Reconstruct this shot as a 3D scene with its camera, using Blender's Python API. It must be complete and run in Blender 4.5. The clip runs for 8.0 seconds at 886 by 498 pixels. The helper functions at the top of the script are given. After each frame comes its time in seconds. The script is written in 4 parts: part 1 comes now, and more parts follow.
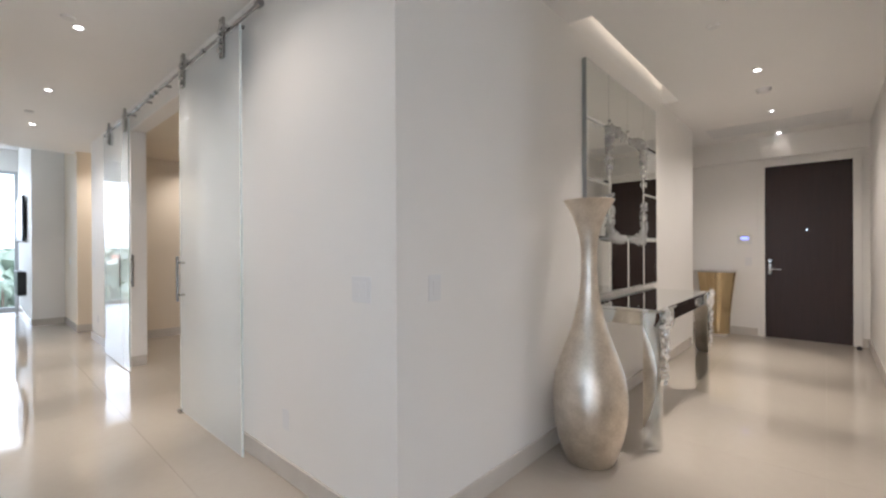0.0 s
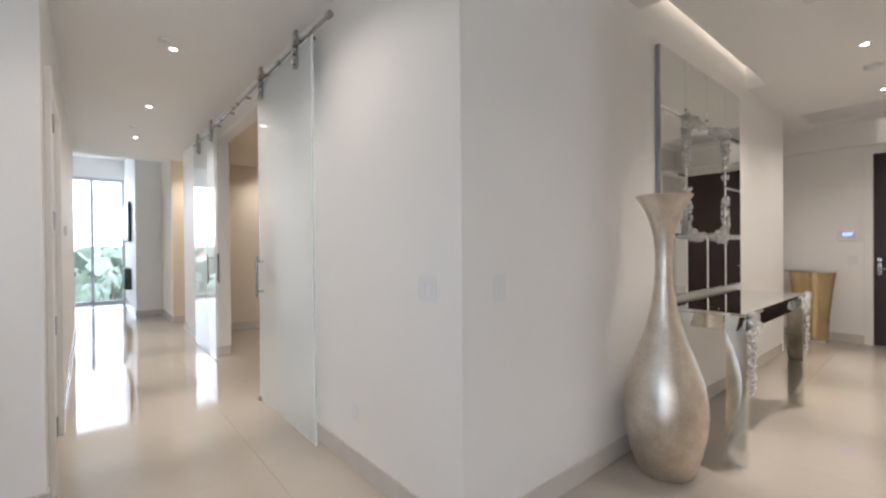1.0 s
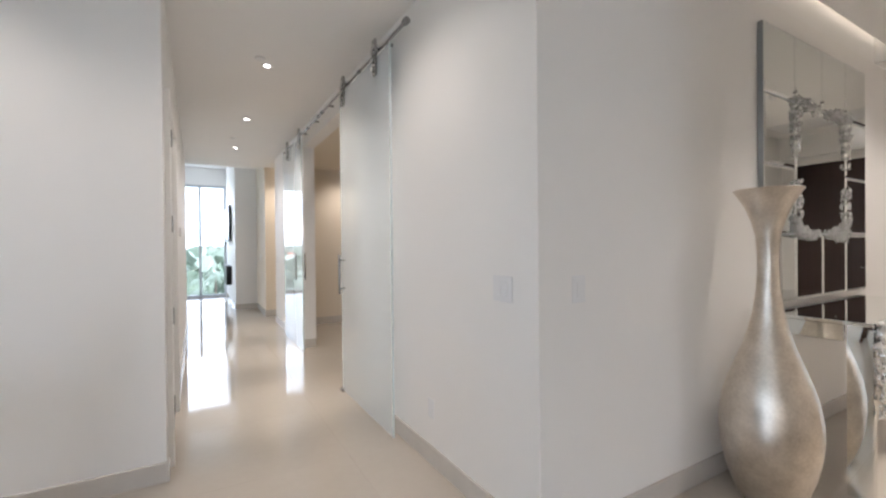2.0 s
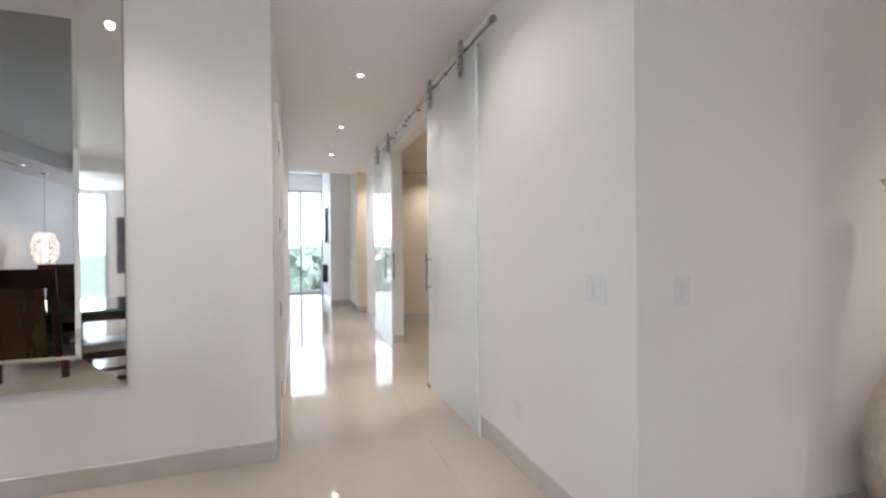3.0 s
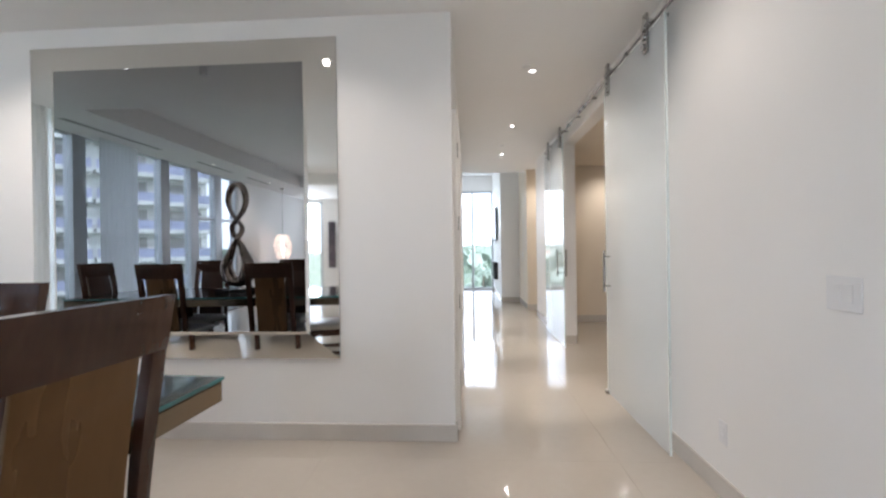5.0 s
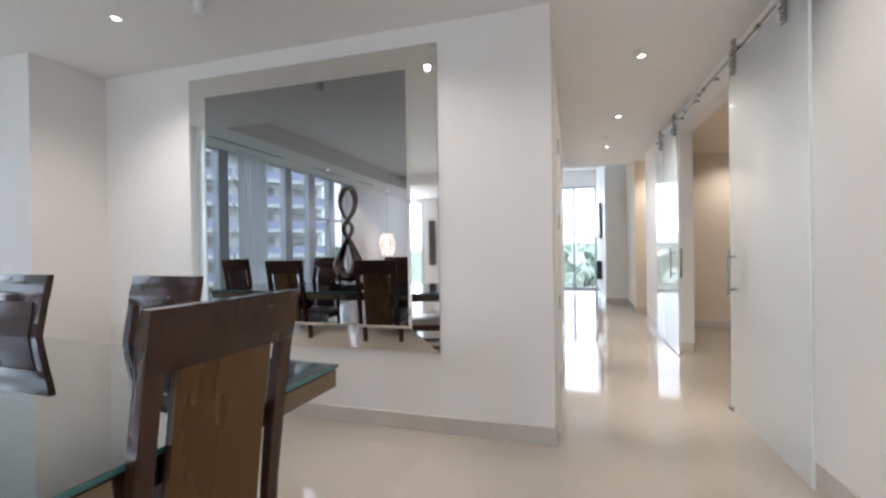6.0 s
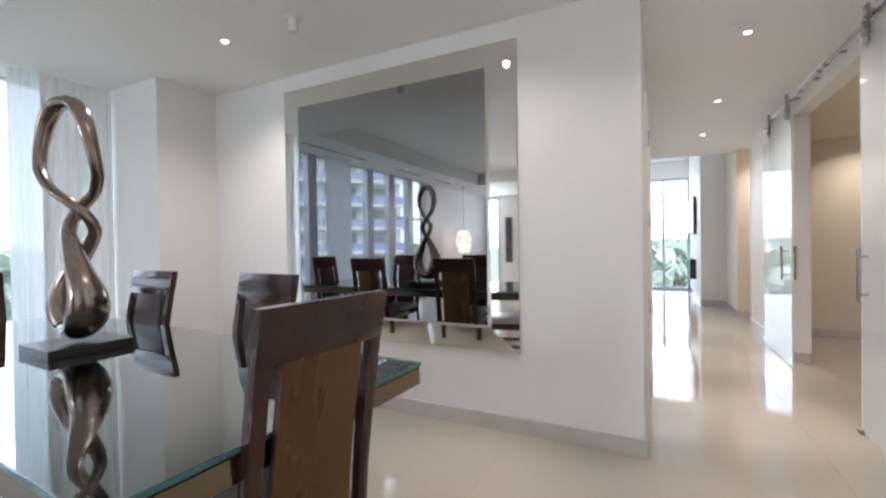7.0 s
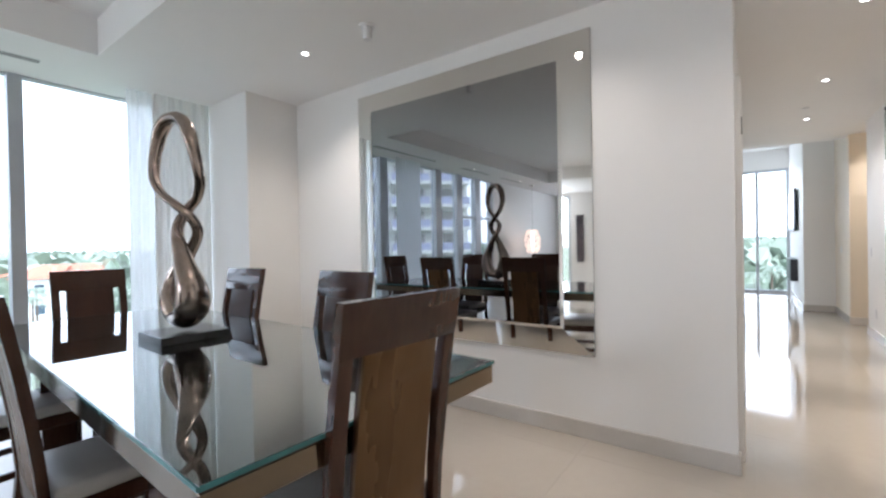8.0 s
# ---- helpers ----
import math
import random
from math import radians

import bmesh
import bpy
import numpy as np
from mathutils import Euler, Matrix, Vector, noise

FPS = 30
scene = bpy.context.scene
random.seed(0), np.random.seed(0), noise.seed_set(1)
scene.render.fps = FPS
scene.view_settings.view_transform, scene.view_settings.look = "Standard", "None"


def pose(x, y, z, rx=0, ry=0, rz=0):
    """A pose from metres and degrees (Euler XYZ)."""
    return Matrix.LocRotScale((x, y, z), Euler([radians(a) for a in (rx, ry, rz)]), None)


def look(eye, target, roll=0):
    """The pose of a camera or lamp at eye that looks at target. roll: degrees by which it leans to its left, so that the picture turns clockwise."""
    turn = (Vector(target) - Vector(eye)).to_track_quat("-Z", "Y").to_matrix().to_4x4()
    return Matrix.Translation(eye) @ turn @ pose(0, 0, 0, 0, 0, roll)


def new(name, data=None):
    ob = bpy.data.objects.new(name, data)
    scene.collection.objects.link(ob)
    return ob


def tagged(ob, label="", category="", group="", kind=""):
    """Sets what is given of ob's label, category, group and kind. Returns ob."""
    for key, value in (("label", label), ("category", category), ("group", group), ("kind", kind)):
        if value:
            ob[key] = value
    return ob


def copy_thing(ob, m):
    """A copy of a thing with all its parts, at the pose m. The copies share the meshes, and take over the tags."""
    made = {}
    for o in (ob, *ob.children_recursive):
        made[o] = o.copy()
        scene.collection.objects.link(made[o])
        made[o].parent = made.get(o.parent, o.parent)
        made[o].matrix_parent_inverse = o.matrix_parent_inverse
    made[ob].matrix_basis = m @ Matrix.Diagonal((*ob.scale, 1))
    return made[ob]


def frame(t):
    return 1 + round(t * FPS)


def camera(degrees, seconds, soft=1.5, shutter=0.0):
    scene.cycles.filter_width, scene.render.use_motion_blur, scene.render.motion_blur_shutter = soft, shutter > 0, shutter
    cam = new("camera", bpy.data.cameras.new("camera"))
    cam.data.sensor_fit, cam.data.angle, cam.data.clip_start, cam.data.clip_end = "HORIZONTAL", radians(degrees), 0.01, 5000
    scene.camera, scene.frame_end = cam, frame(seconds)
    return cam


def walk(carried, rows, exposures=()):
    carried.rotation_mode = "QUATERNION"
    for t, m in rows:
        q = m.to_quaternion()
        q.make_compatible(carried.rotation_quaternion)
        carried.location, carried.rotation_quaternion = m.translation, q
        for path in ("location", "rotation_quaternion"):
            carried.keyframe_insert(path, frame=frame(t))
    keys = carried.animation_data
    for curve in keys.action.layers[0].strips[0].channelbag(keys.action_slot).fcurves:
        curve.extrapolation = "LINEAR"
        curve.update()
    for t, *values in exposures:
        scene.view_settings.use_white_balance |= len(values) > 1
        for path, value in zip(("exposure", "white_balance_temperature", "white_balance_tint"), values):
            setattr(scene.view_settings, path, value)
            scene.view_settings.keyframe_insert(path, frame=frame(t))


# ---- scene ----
cam = camera(92.4, 8.0, soft=2.4)
PATH = [
    (0, (1.339, -1.193, 1.302), (0.0, 0.293, 1.299), -0.3),
    (0.5, (1.333, -1.197, 1.311), (-0.101, 0.197, 1.303), -0.4),
    (1, (1.325, -1.208, 1.313), (-0.21, 0.074, 1.301), -0.5),
    (1.5, (1.321, -1.216, 1.318), (-0.309, -0.057, 1.304), -0.5),
    (3, (1.309, -1.238, 1.307), (-0.583, -0.588, 1.3), -0.6),
    (3.5, (1.297, -1.254, 1.304), (-0.643, -0.767, 1.297), -0.5),
    (4, (1.291, -1.258, 1.292), (-0.687, -0.961, 1.287), -0.7),
    (5.5, (1.291, -1.289, 1.297), (-0.68, -1.632, 1.29), -0.8),
    (6, (1.305, -1.281, 1.302), (-0.613, -1.85, 1.293), -0.8),
    (6.5, (1.301, -1.299, 1.306), (-0.557, -2.041, 1.295), -0.9),
    (7, (1.312, -1.306, 1.321), (-0.475, -2.204, 1.301), -0.9),
    (7.5, (1.322, -1.315, 1.318), (-0.391, -2.348, 1.299), -0.9),
    (8, (1.322, -1.325, 1.314), (-0.303, -2.491, 1.298), -1.1),
]
UNIT = 0.9   # the plan below is drawn in units of 0.9 m
walk(cam, [(t, look([UNIT * c for c in eye], [UNIT * c for c in target], roll)) for t, eye, target, roll in PATH], [(0.0, 0.60, 5740, 12)])

# ---- world, sun and exposure ----
world = bpy.data.worlds.new("overcast_sky")
scene.world = world
world.use_nodes = True
wn, wl = world.node_tree.nodes, world.node_tree.links
SUN_ELEV, SUN_ROT = 50.0, 45.0
sky = wn.new("ShaderNodeTexSky")
sky.sky_type, sky.sun_disc = "NISHITA", False
sky.sun_elevation, sky.sun_rotation = radians(SUN_ELEV), radians(SUN_ROT)
sky.dust_density, sky.air_density = 4.0, 1.0
veil = wn.new("ShaderNodeMix")
veil.data_type = "RGBA"
veil.inputs[0].default_value = 0.75
veil.inputs[7].default_value = (18.9, 19.2, 20.0, 1)
wl.new(sky.outputs[0], veil.inputs[6])
wl.new(veil.outputs[2], wn["Background"].inputs[0])
wn["Background"].inputs[1].default_value = 0.178

sun = new("sun", bpy.data.lights.new("sun", "SUN"))
sun.data.energy, sun.data.angle, sun.data.color = 5.0, radians(12), (1.0, 0.96, 0.9)
sun.rotation_euler = (radians(90 - SUN_ELEV), 0, radians(180 - SUN_ROT))

WARM = (1.0, 0.84, 0.67)


def spot_lamp(x, y, z, watts, cone=135, blend=1.0, color=WARM):
    ob = new("downlight_beam", bpy.data.lights.new("downlight_beam", "SPOT"))
    ob.data.energy, ob.data.spot_size, ob.data.spot_blend = watts, radians(cone), blend
    ob.data.shadow_soft_size, ob.data.color = 0.022, color
    ob.location = (x, y, z)
    return ob


DAY = (0.94, 0.97, 1.0)
# sky light in the openings of the east window and the upper half of the hall window
for m, sx, sy, watts in ((pose(9.15, -4.5, 2.15, 90, 0, 90), 1.3, 1.1, 44), (pose(-11.8, -1.9, 2.3, 90, 0, -90), 2.9, 1.4, 22)):
    day = new("window_daylight", bpy.data.lights.new("window_daylight", "AREA"))
    day.data.shape, day.data.size, day.data.size_y = "RECTANGLE", sx, sy
    day.data.energy, day.data.color = watts, DAY
    day.matrix_basis = m

# ---- materials ----


def material(name, base, rough=0.5, metal=0.0, vary=0.06, scale=6.0, bump=0.0, fine=120.0, ior=1.5, spread=None, stretch=(1, 1, 1), coat=0.0, stain=0.0):
    m = bpy.data.materials.new(name)
    m.use_nodes = True
    n, l = m.node_tree.nodes, m.node_tree.links
    b = n["Principled BSDF"]
    b.inputs["Metallic"].default_value = metal
    b.inputs["IOR"].default_value = ior
    b.inputs["Coat Weight"].default_value = coat
    tc = n.new("ShaderNodeTexCoord")
    mp = n.new("ShaderNodeMapping")
    mp.inputs["Scale"].default_value = stretch
    l.new(tc.outputs["Object"], mp.inputs[0])
    big, small = n.new("ShaderNodeTexNoise"), n.new("ShaderNodeTexNoise")
    big.inputs["Scale"].default_value, big.inputs["Detail"].default_value = scale, 4
    small.inputs["Scale"].default_value, small.inputs["Detail"].default_value = fine, 3
    l.new(mp.outputs[0], big.inputs[0])
    l.new(mp.outputs[0], small.inputs[0])
    mixn = n.new("ShaderNodeMix")
    mixn.inputs[0].default_value = 0.35
    l.new(big.outputs[0], mixn.inputs[2])
    l.new(small.outputs[0], mixn.inputs[3])
    ramp = n.new("ShaderNodeValToRGB")
    lo = [max(0, c * (1 - vary)) for c in base]
    hi = [min(1, c * (1 + vary)) for c in (spread or base)]
    ramp.color_ramp.elements[0].position, ramp.color_ramp.elements[1].position = 0.32, 0.68
    ramp.color_ramp.elements[0].color, ramp.color_ramp.elements[1].color = (*lo, 1), (*hi, 1)
    l.new(mixn.outputs[0], ramp.inputs[0])
    l.new(ramp.outputs[0], b.inputs["Base Color"])
    mr = n.new("ShaderNodeMapRange")
    mr.inputs[3].default_value, mr.inputs[4].default_value = max(0.0, rough * 0.85), min(1, rough * 1.15)
    l.new(big.outputs[0], mr.inputs[0])
    l.new(mr.outputs[0], b.inputs["Roughness"])
    if bump:
        bp = n.new("ShaderNodeBump")
        bp.inputs["Strength"].default_value, bp.inputs["Distance"].default_value = bump, 0.002
        l.new(mixn.outputs[0], bp.inputs["Height"])
        l.new(bp.outputs[0], b.inputs["Normal"])
    return m


def glass_material(name, tint, clear=1.0, ior=1.5, rough=0.0):
    m = bpy.data.materials.new(name)
    m.use_nodes = True
    b = m.node_tree.nodes["Principled BSDF"]
    b.inputs["Base Color"].default_value = (*tint, 1)
    b.inputs["Transmission Weight"].default_value = clear
    b.inputs["IOR"].default_value = ior
    b.inputs["Roughness"].default_value = rough
    return m


def pane_material(name, tint, gloss=0.06):
    m = bpy.data.materials.new(name)
    m.use_nodes = True
    n, l = m.node_tree.nodes, m.node_tree.links
    n.remove(n["Principled BSDF"])
    a, b, c = n.new("ShaderNodeBsdfTransparent"), n.new("ShaderNodeBsdfGlossy"), n.new("ShaderNodeMixShader")
    a.inputs[0].default_value = (*tint, 1)
    b.inputs["Roughness"].default_value = 0.0
    c.inputs[0].default_value = gloss
    l.new(a.outputs[0], c.inputs[1]), l.new(b.outputs[0], c.inputs[2]), l.new(c.outputs[0], n["Material Output"].inputs[0])
    return m


def glow_material(name, color, strength):
    m = bpy.data.materials.new(name)
    m.use_nodes = True
    b = m.node_tree.nodes["Principled BSDF"]
    b.inputs["Base Color"].default_value = (*color, 1)
    b.inputs["Emission Color"].default_value = (*color, 1)
    b.inputs["Emission Strength"].default_value = strength
    return m


WALL = material("white_wall_paint", (0.88, 0.865, 0.84), 0.55, vary=0.015, scale=1.5, bump=0.06, fine=220)
CEIL = material("white_ceiling_paint", (0.90, 0.89, 0.875), 0.7, vary=0.015, scale=1.2, bump=0.04, fine=200)
CREAM = material("cream_wall_paint", (0.78, 0.70, 0.58), 0.55, vary=0.02, scale=1.5, bump=0.05, fine=200)
TILE = material("polished_cream_porcelain", (0.465, 0.423, 0.368), 0.05, vary=0.012, scale=1.2, fine=18, ior=1.55, spread=(0.482, 0.438, 0.382))
GROUT = material("pale_grout", (0.42, 0.38, 0.335), 0.7, vary=0.08, scale=20)
BASE = material("greige_stone_skirting", (0.62, 0.585, 0.54), 0.22, vary=0.05, scale=5)
STEEL = material("brushed_steel", (0.36, 0.355, 0.35), 0.24, 1.0, vary=0.05, scale=8, stretch=(1, 1, 8))
CHROME = material("polished_chrome", (0.62, 0.62, 0.62), 0.08, 1.0, vary=0.03)
SILVER = material("mirror_silver", (0.78, 0.80, 0.78), 0.012, 1.0, vary=0.01, scale=1.5)
SMOKED = material("smoked_mirror_silver", (0.35, 0.355, 0.36), 0.012, 1.0, vary=0.01, scale=1.5)
# leg mirror lightened in colour for the bright walls it reflects
LEGMIRROR = material("lightened_mirror_cladding", (0.86, 0.87, 0.85), 0.02, 1.0, vary=0.02, scale=2)
PALE_MIRROR = material("bevelled_mirror_silver", (0.80, 0.79, 0.76), 0.03, 1.0, vary=0.01, scale=1.5)
EDGE = material("grey_mirror_edge", (0.34, 0.36, 0.37), 0.3, 0.4, vary=0.05)
LEAF = material("champagne_silver_leaf", (0.66, 0.59, 0.505), 0.32, 1.0, vary=0.10, scale=10, bump=0.30, fine=70, spread=(0.78, 0.72, 0.64))
ESPRESSO = material("espresso_stained_wood", (0.044, 0.018, 0.011), 0.14, vary=0.12, scale=3, fine=12, stretch=(4, 4, 0.8), ior=1.5, spread=(0.058, 0.024, 0.015))
# one slat veneer twice: warm reflected light in the back, shade in the face
SPLAT = material("lit_walnut_veneer", (0.135, 0.074, 0.030), 0.28, 0.55, vary=0.05, scale=2, fine=14, stretch=(3, 3, 0.4), ior=1.45, spread=(0.16, 0.089, 0.037))
SLATFACE = material("shaded_walnut_veneer", (0.045, 0.019, 0.012), 0.38, vary=0.12, scale=2, fine=20, stretch=(6, 6, 0.4), ior=1.38, spread=(0.06, 0.026, 0.016))
DOORWOOD = material("dark_wenge_door_veneer", (0.030, 0.014, 0.012), 0.38, vary=0.22, scale=4, fine=70, stretch=(10, 10, 0.5))
LEATHER = material("pale_grey_leather", (0.50, 0.49, 0.47), 0.35, vary=0.06, scale=7, bump=0.3, fine=180)
BRONZE = material("polished_bronze", (0.34, 0.28, 0.24), 0.19, 1.0, vary=0.12, scale=6, bump=0.1, fine=40, spread=(0.45, 0.38, 0.34))
BLACKBASE = material("black_lacquer_plinth", (0.014, 0.014, 0.016), 0.2, vary=0.15)
GOLD = material("champagne_bronze_edge", (0.24, 0.20, 0.15), 0.10, 1.0, vary=0.06, scale=5)
TOPWOOD = material("dark_table_veneer", (0.035, 0.028, 0.025), 0.04, vary=0.15, scale=3, stretch=(1, 8, 1))
GLASSTOP = glass_material("clear_table_glass", (0.86, 0.93, 0.92), ior=1.85)
GLASSEDGE = material("green_glass_edge", (0.045, 0.18, 0.19), 0.08, vary=0.1, scale=8, ior=1.6)
DOORGLASS = glass_material("milky_sliding_glass", (0.94, 0.985, 1.0), 0.6, ior=1.5)
PANE = pane_material("window_glass", (0.94, 0.97, 0.98))
ALU = material("grey_window_frame", (0.52, 0.54, 0.57), 0.4, 0.3, vary=0.05)
WHITEPLASTIC = material("white_plastic", (0.82, 0.82, 0.82), 0.4, vary=0.01)
DARK = material("black_plastic", (0.02, 0.02, 0.022), 0.35, vary=0.1)
CRYSTAL = glass_material("clear_cast_acrylic", (0.99, 0.99, 0.985), 0.82, 1.32, 0.03)
SILVERED = material("silvered_cast_glass", (0.86, 0.86, 0.85), 0.12, 0.8, vary=0.05, scale=20, bump=0.2, fine=90)
AMBERGOLD = material("polished_amber_gold", (0.55, 0.40, 0.19), 0.2, 0.75, vary=0.10, scale=2, fine=9, stretch=(5, 5, 0.3), spread=(0.70, 0.55, 0.32))
LAMPGLOW = glow_material("downlight_glow", (1.0, 0.92, 0.80), 7.0)
PENDGLOW = glow_material("pendant_bulb_glow", (1.0, 0.82, 0.62), 6.0)
COVEGLOW = glow_material("cove_strip_glow", (1.0, 0.84, 0.64), 1.1)
BLUELED = glow_material("blue_keypad_display", (0.25, 0.3, 1.0), 1.6)
# outdoor haze is put into the leaves: paler, greyer and shinier than foliage
LEAVES = material("haze_pale_leaves", (0.12, 0.17, 0.12), 0.42, vary=0.30, scale=0.6, fine=6, ior=1.9, spread=(0.19, 0.24, 0.18))
BARK = material("tree_bark", (0.16, 0.12, 0.09), 0.9, vary=0.2, scale=5, bump=0.5)
# ground colour lightened and greyed to carry the distance haze
GRASS = material("haze_grey_lawn", (0.16, 0.19, 0.14), 0.9, vary=0.25, scale=0.05, fine=2)
ROOFRED = material("red_clay_roof", (0.42, 0.16, 0.10), 0.8, vary=0.2, scale=1, fine=8)
STUCCO = material("white_stucco", (0.82, 0.82, 0.80), 0.8, vary=0.05, scale=0.5)
BALUSTRADE = material("lavender_balcony_glass", (0.40, 0.42, 0.58), 0.15, vary=0.1, scale=0.3)
TOWERGLASS = material("pale_curtained_glazing", (0.36, 0.35, 0.33), 0.2, vary=0.25, scale=0.3)
BLUEGLASS = material("dark_blue_glazing", (0.10, 0.14, 0.18), 0.12, vary=0.2, scale=0.3)



def cloth_material(name, color, clear, glow):
    """A thin weave: clear is the least and most see-through share, glow the share of light that passes scattered."""
    m = bpy.data.materials.new(name)
    m.use_nodes = True
    n, l = m.node_tree.nodes, m.node_tree.links
    n.remove(n["Principled BSDF"])
    d, t, x, m1, m2 = (n.new(k) for k in ("ShaderNodeBsdfDiffuse", "ShaderNodeBsdfTranslucent", "ShaderNodeBsdfTransparent", "ShaderNodeMixShader", "ShaderNodeMixShader"))
    w, rg = n.new("ShaderNodeTexNoise"), n.new("ShaderNodeMapRange")
    w.inputs["Scale"].default_value = 300
    rg.inputs[3].default_value, rg.inputs[4].default_value = clear
    l.new(w.outputs[0], rg.inputs[0])
    d.inputs[0].default_value = t.inputs[0].default_value = (*color, 1)
    m1.inputs[0].default_value = glow
    l.new(d.outputs[0], m1.inputs[1]), l.new(t.outputs[0], m1.inputs[2])
    l.new(rg.outputs[0], m2.inputs[0]), l.new(m1.outputs[0], m2.inputs[1]), l.new(x.outputs[0], m2.inputs[2])
    l.new(m2.outputs[0], n["Material Output"].inputs[0])
    return m


SHEER = cloth_material("sheer_white_voile", (0.84, 0.85, 0.87), (0.02, 0.12), 0.45)
DRAPE = cloth_material("white_drape_cloth", (0.82, 0.81, 0.79), (0.0, 0.01), 0.24)

# ---- shape helpers ----


def finish(name, bm, mat, parent=None, label="", smooth=False):
    me = bpy.data.meshes.new(name)
    bmesh.ops.recalc_face_normals(bm, faces=bm.faces)
    for f in bm.faces:
        f.smooth = smooth
    bm.to_mesh(me)
    bm.free()
    me.materials.append(mat)
    if smooth:
        me.set_sharp_from_angle(angle=radians(40))
    ob = new(name, me)
    if parent:
        ob.parent = parent
    if label:
        ob["label"] = label
    return ob


def part(name, bm, mat, parent, label="", smooth=False):
    return finish(name, bm, mat, parent, label, smooth)


def thing(name, at, label, category, group="", rz=0.0):
    ob = new(name)
    ob.matrix_basis = pose(*at, 0, 0, rz)
    return tagged(ob, label, category, group)


def box(lo, hi, bev=0.0, bm=None, seg=1):
    own = bm is None
    one = bmesh.new()
    c = [(a + b) / 2 for a, b in zip(lo, hi)]
    s = [b - a for a, b in zip(lo, hi)]
    bmesh.ops.create_cube(one, size=1, matrix=Matrix.LocRotScale(c, None, s))
    if bev:
        bmesh.ops.bevel(one, geom=one.edges[:], offset=bev, segments=seg, affect="EDGES", profile=0.5)
    if own:
        return one
    me = bpy.data.meshes.new("tmp")
    one.to_mesh(me)
    one.free()
    bm.from_mesh(me)
    bpy.data.meshes.remove(me)
    return bm


def boxes(lst, bev=0.0):
    bm = bmesh.new()
    for lo, hi in lst:
        box(lo, hi, bev, bm)
    return bm


def lathe(profile, seg=48):
    bm = bmesh.new()
    rings = []
    for r, z in profile:
        if r < 1e-5:
            rings.append([bm.verts.new((0, 0, z))])
        else:
            rings.append([bm.verts.new((r * math.cos(2 * math.pi * i / seg), r * math.sin(2 * math.pi * i / seg), z)) for i in range(seg)])
    for a, b in zip(rings, rings[1:]):
        for i in range(seg):
            j = (i + 1) % seg
            q = [a[i % len(a)], a[j % len(a)], b[j % len(b)], b[i % len(b)]]
            q = [v for k, v in enumerate(q) if v not in q[:k]]
            if len(q) > 2:
                bm.faces.new(q)
    return bm


def rod(p, q, r, seg=12, bm=None):
    p, q = Vector(p), Vector(q)
    d = q - p
    m = Matrix.Translation((p + q) / 2) @ d.to_track_quat("Z", "Y").to_matrix().to_4x4()
    bm = bm or bmesh.new()
    bmesh.ops.create_cone(bm, cap_ends=True, segments=seg, radius1=r, radius2=r, depth=d.length, matrix=m)
    return bm


def sweep(points, widths, thick, closed=False, seg=16, up=Vector((0, 1, 0))):
    """A bar of oval section along points; widths along 'up', thick across it."""
    bm = bmesh.new()
    n = len(points)
    rings = []
    for i, p in enumerate(points):
        a = points[i - 1] if (closed or i) else points[0]
        b = points[(i + 1) % n] if (closed or i < n - 1) else points[-1]
        t = (b - a).normalized()
        side = t.cross(up).normalized()
        u = side.cross(t).normalized()
        rings.append([bm.verts.new(p + u * widths[i] * math.cos(2 * math.pi * k / seg) + side * thick[i] * math.sin(2 * math.pi * k / seg)) for k in range(seg)])
    for i in range(n if closed else n - 1):
        a, b = rings[i], rings[(i + 1) % n]
        for k in range(seg):
            bm.faces.new((a[k], a[(k + 1) % seg], b[(k + 1) % seg], b[k]))
    if not closed:
        bm.faces.new(rings[0]), bm.faces.new(rings[-1])
    return bm


def structure(name, bm, mat, label, category, smooth=False):
    return tagged(finish(name, bm, mat, None, "", smooth), label, category, "", "structure")


# ---- the large structure ----
CZ = 2.875         # ceiling
YW = -6.45         # dining window plane
XM = -1.55         # wall with the big mirror
YH = -1.38         # south side of the hall
XE = 9.2           # east end of the living area
YD = 6.49          # entry door wall
T = 0.14

for lo, hi in (((-2.25, 0, 0), (-T, T, CZ)), ((-6.74, 0, 0), (-4.43, T, CZ)), ((-4.43, 0, 2.66), (-2.25, T, CZ))):
    structure("wall_hall_north", box(lo, hi), WALL, "smooth white wall beside the wide sliding-door opening", "wall")
structure("wall_entry_west", boxes([((-T, 0, 0), (0, 5.21, CZ)), ((-0.41, 5.21, 0), (-0.0, 5.35, CZ)), ((-0.41, 5.35, 0), (-0.27, YD, CZ))]), WALL, "smooth white entry wall with a shallow recess", "wall")
structure("wall_entry_door", boxes([((-0.41, YD, 0), (0.66, YD + T, CZ)), ((1.63, YD, 0), (1.9, YD + T, CZ)), ((0.66, YD, 2.47), (1.63, YD + T, CZ))]), WALL, "cream-white wall round the front door", "wall")
structure("wall_door_header", box((-0.27, YD - 0.07, 2.56), (1.76, YD, CZ)), WALL, "shallow plaster header over the front door", "wall")
structure("wall_entry_east", boxes([((1.76, 0.0, 0), (1.9, YD, CZ))]), WALL, "smooth white entry side wall", "wall")
structure("wall_living_north", boxes([((1.9, 0.0, 0), (XE, T, CZ))]), WALL, "smooth white living-room wall", "wall")
structure("wall_dining_west", boxes([((XM - 0.12, -6.0, 0), (XM, YH, CZ))]), WALL, "white dining-room wall behind the large mirror", "wall")
